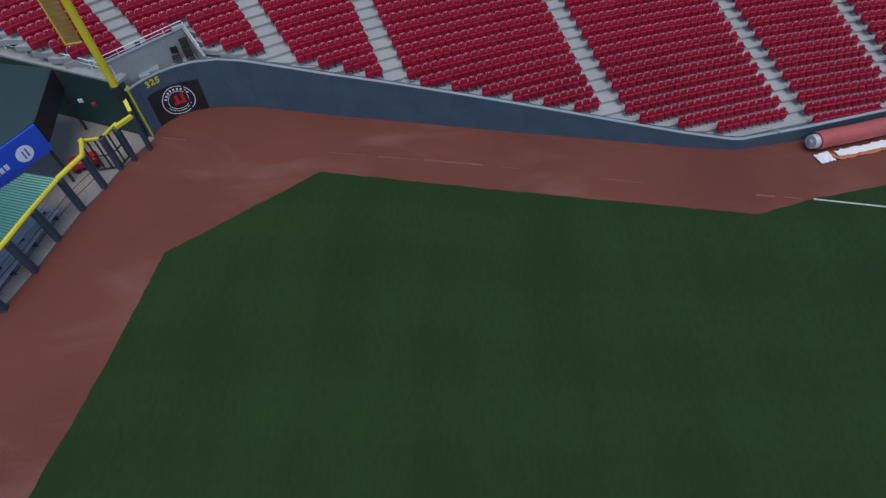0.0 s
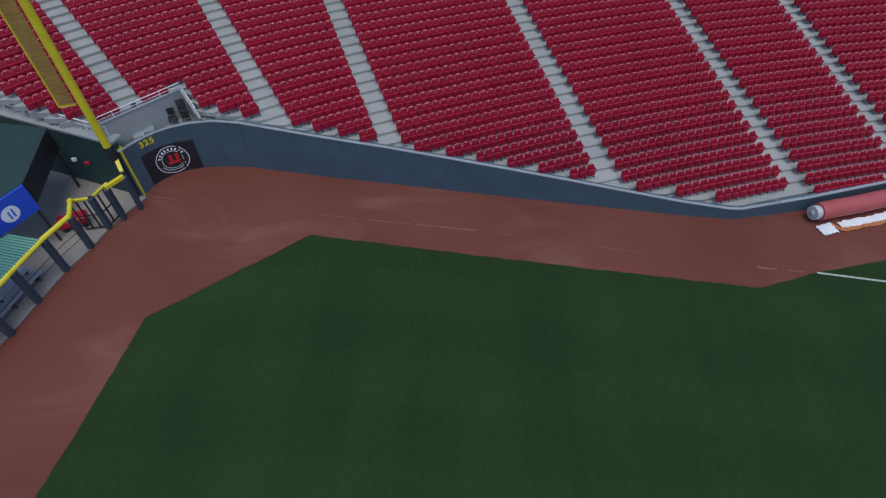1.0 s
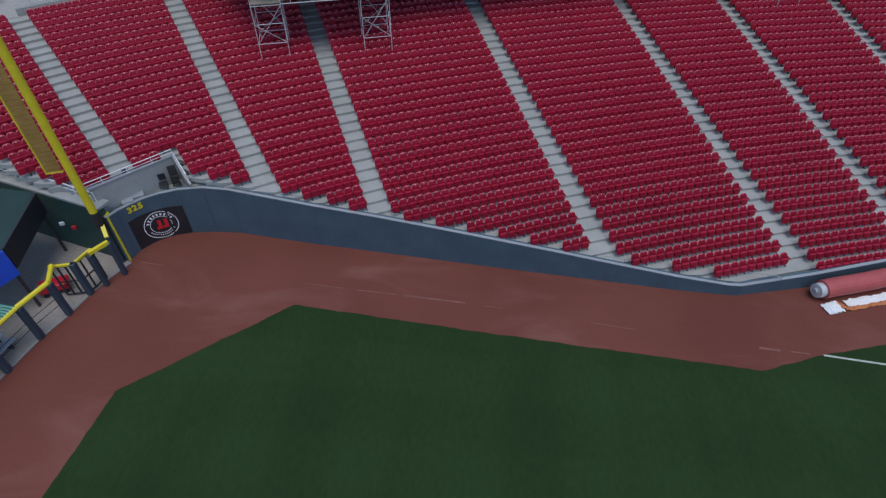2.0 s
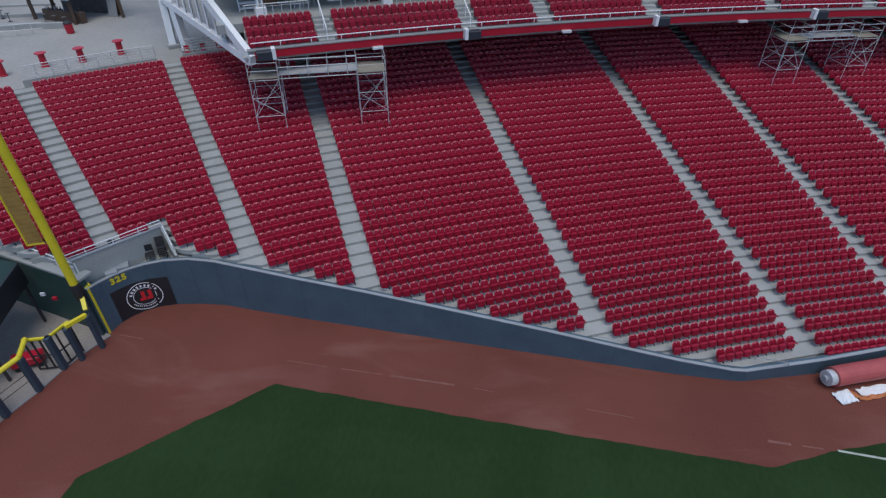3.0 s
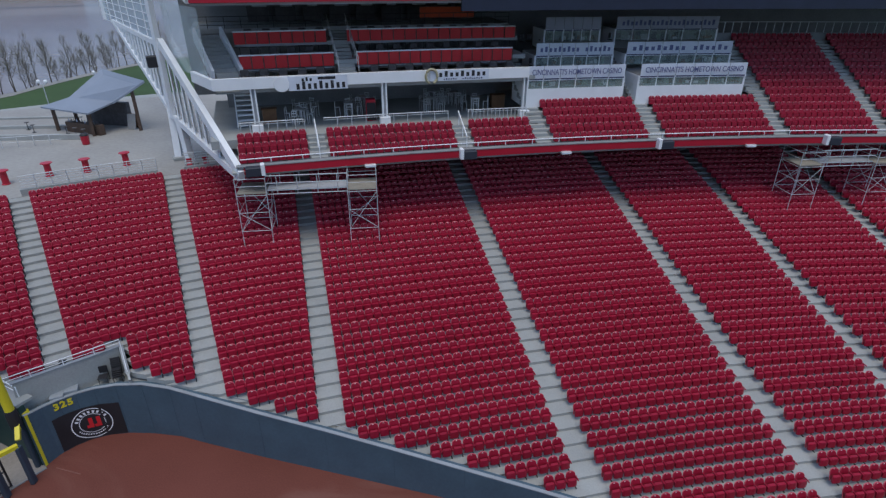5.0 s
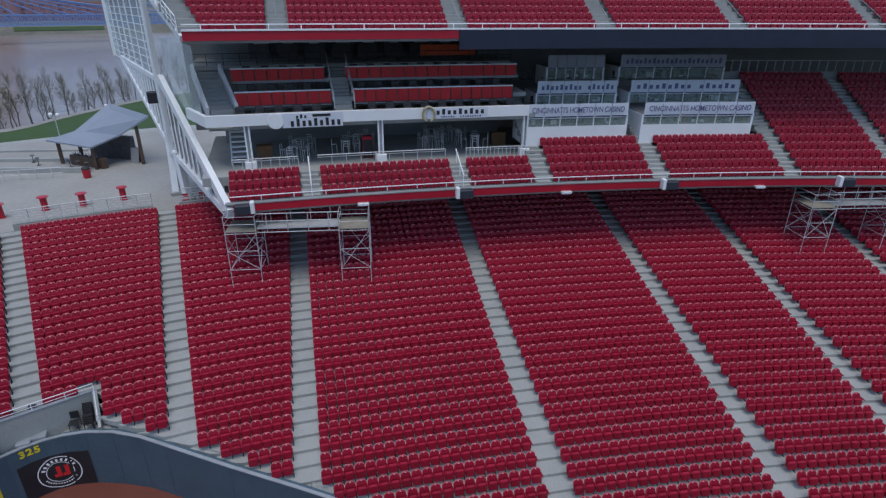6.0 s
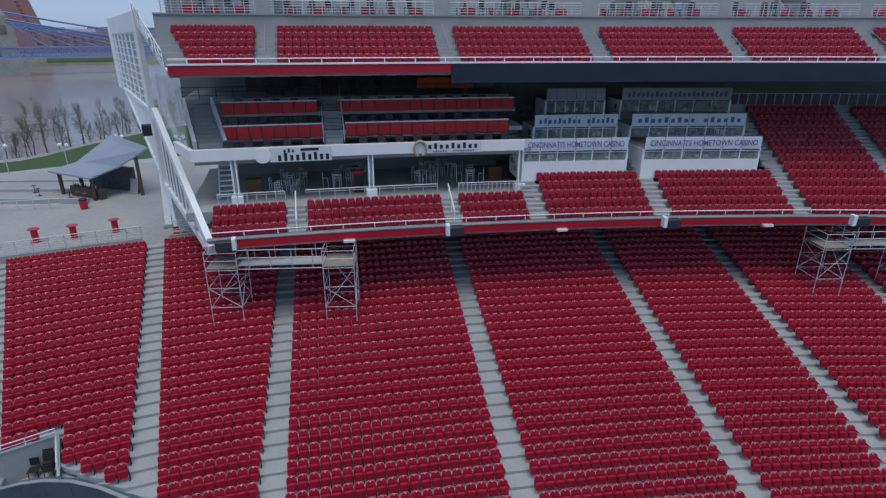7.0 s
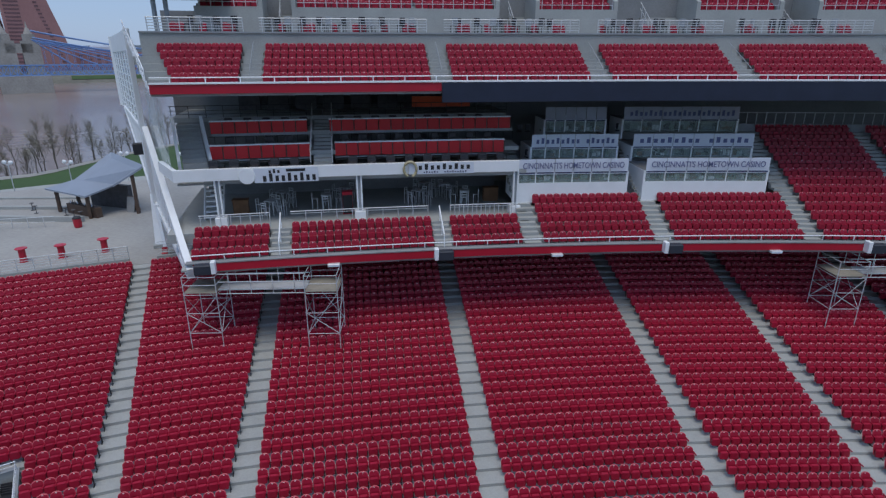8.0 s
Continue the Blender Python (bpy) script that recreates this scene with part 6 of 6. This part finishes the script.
for s in (-8, 8):
    bm = bmesh.new()
    c = B0 + BD * s
    lathe(bm, [(3, 36), (2.2, 38), (0.8, 41), (0.2, 45)], (c.x, c.y, 0), 8)
    part("spire", bm, M_STONE, br)
for v in (-5, 5):
    for z in (5.5, 13.0):
        bm = bmesh.new()
        p, q = B0 + BD * -160 + BN * v, B0 + BD * 240 + BN * v
        beam(bm, (p.x, p.y, z), (q.x, q.y, z), 0.9)
        part("chord", bm, M_BRIDGE, br)
    bm = bmesh.new()
    for i in range(90):
        p, q = B0 + BD * (-160 + 4.444 * i) + BN * v, B0 + BD * (-155.556 + 4.444 * i) + BN * v
        beam(bm, (p.x, p.y, 5.5), (q.x, q.y, 13), 0.45)
        beam(bm, (p.x, p.y, 13), (q.x, q.y, 5.5), 0.45)
        beam(bm, (p.x, p.y, 5.5), (p.x, p.y, 13), 0.4)
    part("web", bm, M_BRIDGE, br)
    for k in (0, 5):
        bm = bmesh.new()
        tube(bm, [tuple((B0 + BD * s + BN * v).to_2d()) + (12.5 + k + 21 * ((s - 210) / 200) ** 2,) for s in range(10, 221, 10)], 0.5, 5)
        tube(bm, [tuple((B0 + BD * s + BN * v).to_2d()) + (12.5 + k + 21 * ((s + 150) / 140) ** 2,) for s in range(-150, -8, 10)], 0.5, 5)
        part("cable", bm, M_BRIDGE, br)
    bm = bmesh.new()
    top = B0 + BD * 9 + BN * v
    for s in (34, 52, 70, 88, 106, 124):
        p = B0 + BD * s + BN * v
        tube(bm, [(top.x, top.y, 32), (p.x, p.y, 13)], 0.28, 4)
    part("stays", bm, M_BRIDGE, br)
    bm = bmesh.new()
    for s in range(16, 200, 5):
        p = B0 + BD * s + BN * v
        beam(bm, (p.x, p.y, 13), (p.x, p.y, 13 + 21 * ((s - 210) / 200) ** 2), 0.22)
    part("hangers", bm, M_BRIDGE, br)
bm = bmesh.new()
p, q = B0 + BD * -160, B0 + BD * 240
beam(bm, (p.x, p.y, 6), (q.x, q.y, 6), 10, 0.8)
part("roadway", bm, M_CONCD, br)


bm = bmesh.new()
rr = [[bm.verts.new(polar(r, 130.5 + 0.7 * k, ground_z(r, 140) + 0.6)) for k in range(10)] for r in (721, 734)]
for k in range(9):
    bm.faces.new((rr[0][k], rr[1][k], rr[1][k + 1], rr[0][k + 1]))
bm.normal_update()
tagged(part("far_bank_lawn", bm, M_LAWN), "green grass strip on the far river bank", "grass", kind="structure")


def tower_block(name, label, c, w, d, h, z0, rot, floors, bays, material, taper=0.0):
    """A far building; taper: metres by which one side leans in towards the top. Tall towers carry banded floors."""
    b = thing(name, label, "building", at=(c[0], c[1], z0))
    b.rotation_euler = (0, 0, rot)
    bm = bmesh.new()
    box(bm, (0, 0, h / 2), (w, d, h))
    for v in bm.verts:
        if v.co.z > h / 2 and v.co.x > 0:
            v.co.x -= taper
    box(bm, (-taper / 2, 0, h + 1.0), ((w - taper) * 0.6, d * 0.6, 2.0))
    part("wall", bm, material, b)
    fh = h / (floors + 0.5)
    for f in range(floors):
        z = (f + 0.6) * fh
        right = w / 2 - taper * z / h
        if taper:
            for x0, x1 in ((-w / 2 + 3, -w / 2 + 0.27 * w), (right - 0.22 * w, right - 0.16 * w)):
                bm = bmesh.new()
                box(bm, ((x0 + x1) / 2, -d / 2, z), (x1 - x0, 0.6, fh * 0.42))
                part("window", bm, M_BRICKW, b)
            continue
        for k in range(bays):
            bm = bmesh.new()
            box(bm, (((k + 0.5) / bays - 0.5) * w * 0.9, -d / 2, z), (w * 0.9 / bays * 0.42, 0.5, fh * 0.4))
            part("window", bm, M_BRICKW, b)
    return b


tower_block("brick_tower", "tall red brick office tower across the river", (-620, 568), 64, 50, 120, 2, radians(48), 30, 11, M_BRICK, 32.0)
tower_block("brick_tower", "tall red brick office tower across the river", (-668, 532), 56, 50, 104, 2, radians(48), 26, 9, M_BRICK, 10.0)
tower_block("brick_block", "low red brick building on the far bank", (-592, 622), 120, 40, 21, 2, radians(45), 4, 12, M_BRICK)
tower_block("pale_block", "low pale building on the far bank", (-630, 660), 40, 40, 27, 2, radians(48), 4, 6, M_BANNER)
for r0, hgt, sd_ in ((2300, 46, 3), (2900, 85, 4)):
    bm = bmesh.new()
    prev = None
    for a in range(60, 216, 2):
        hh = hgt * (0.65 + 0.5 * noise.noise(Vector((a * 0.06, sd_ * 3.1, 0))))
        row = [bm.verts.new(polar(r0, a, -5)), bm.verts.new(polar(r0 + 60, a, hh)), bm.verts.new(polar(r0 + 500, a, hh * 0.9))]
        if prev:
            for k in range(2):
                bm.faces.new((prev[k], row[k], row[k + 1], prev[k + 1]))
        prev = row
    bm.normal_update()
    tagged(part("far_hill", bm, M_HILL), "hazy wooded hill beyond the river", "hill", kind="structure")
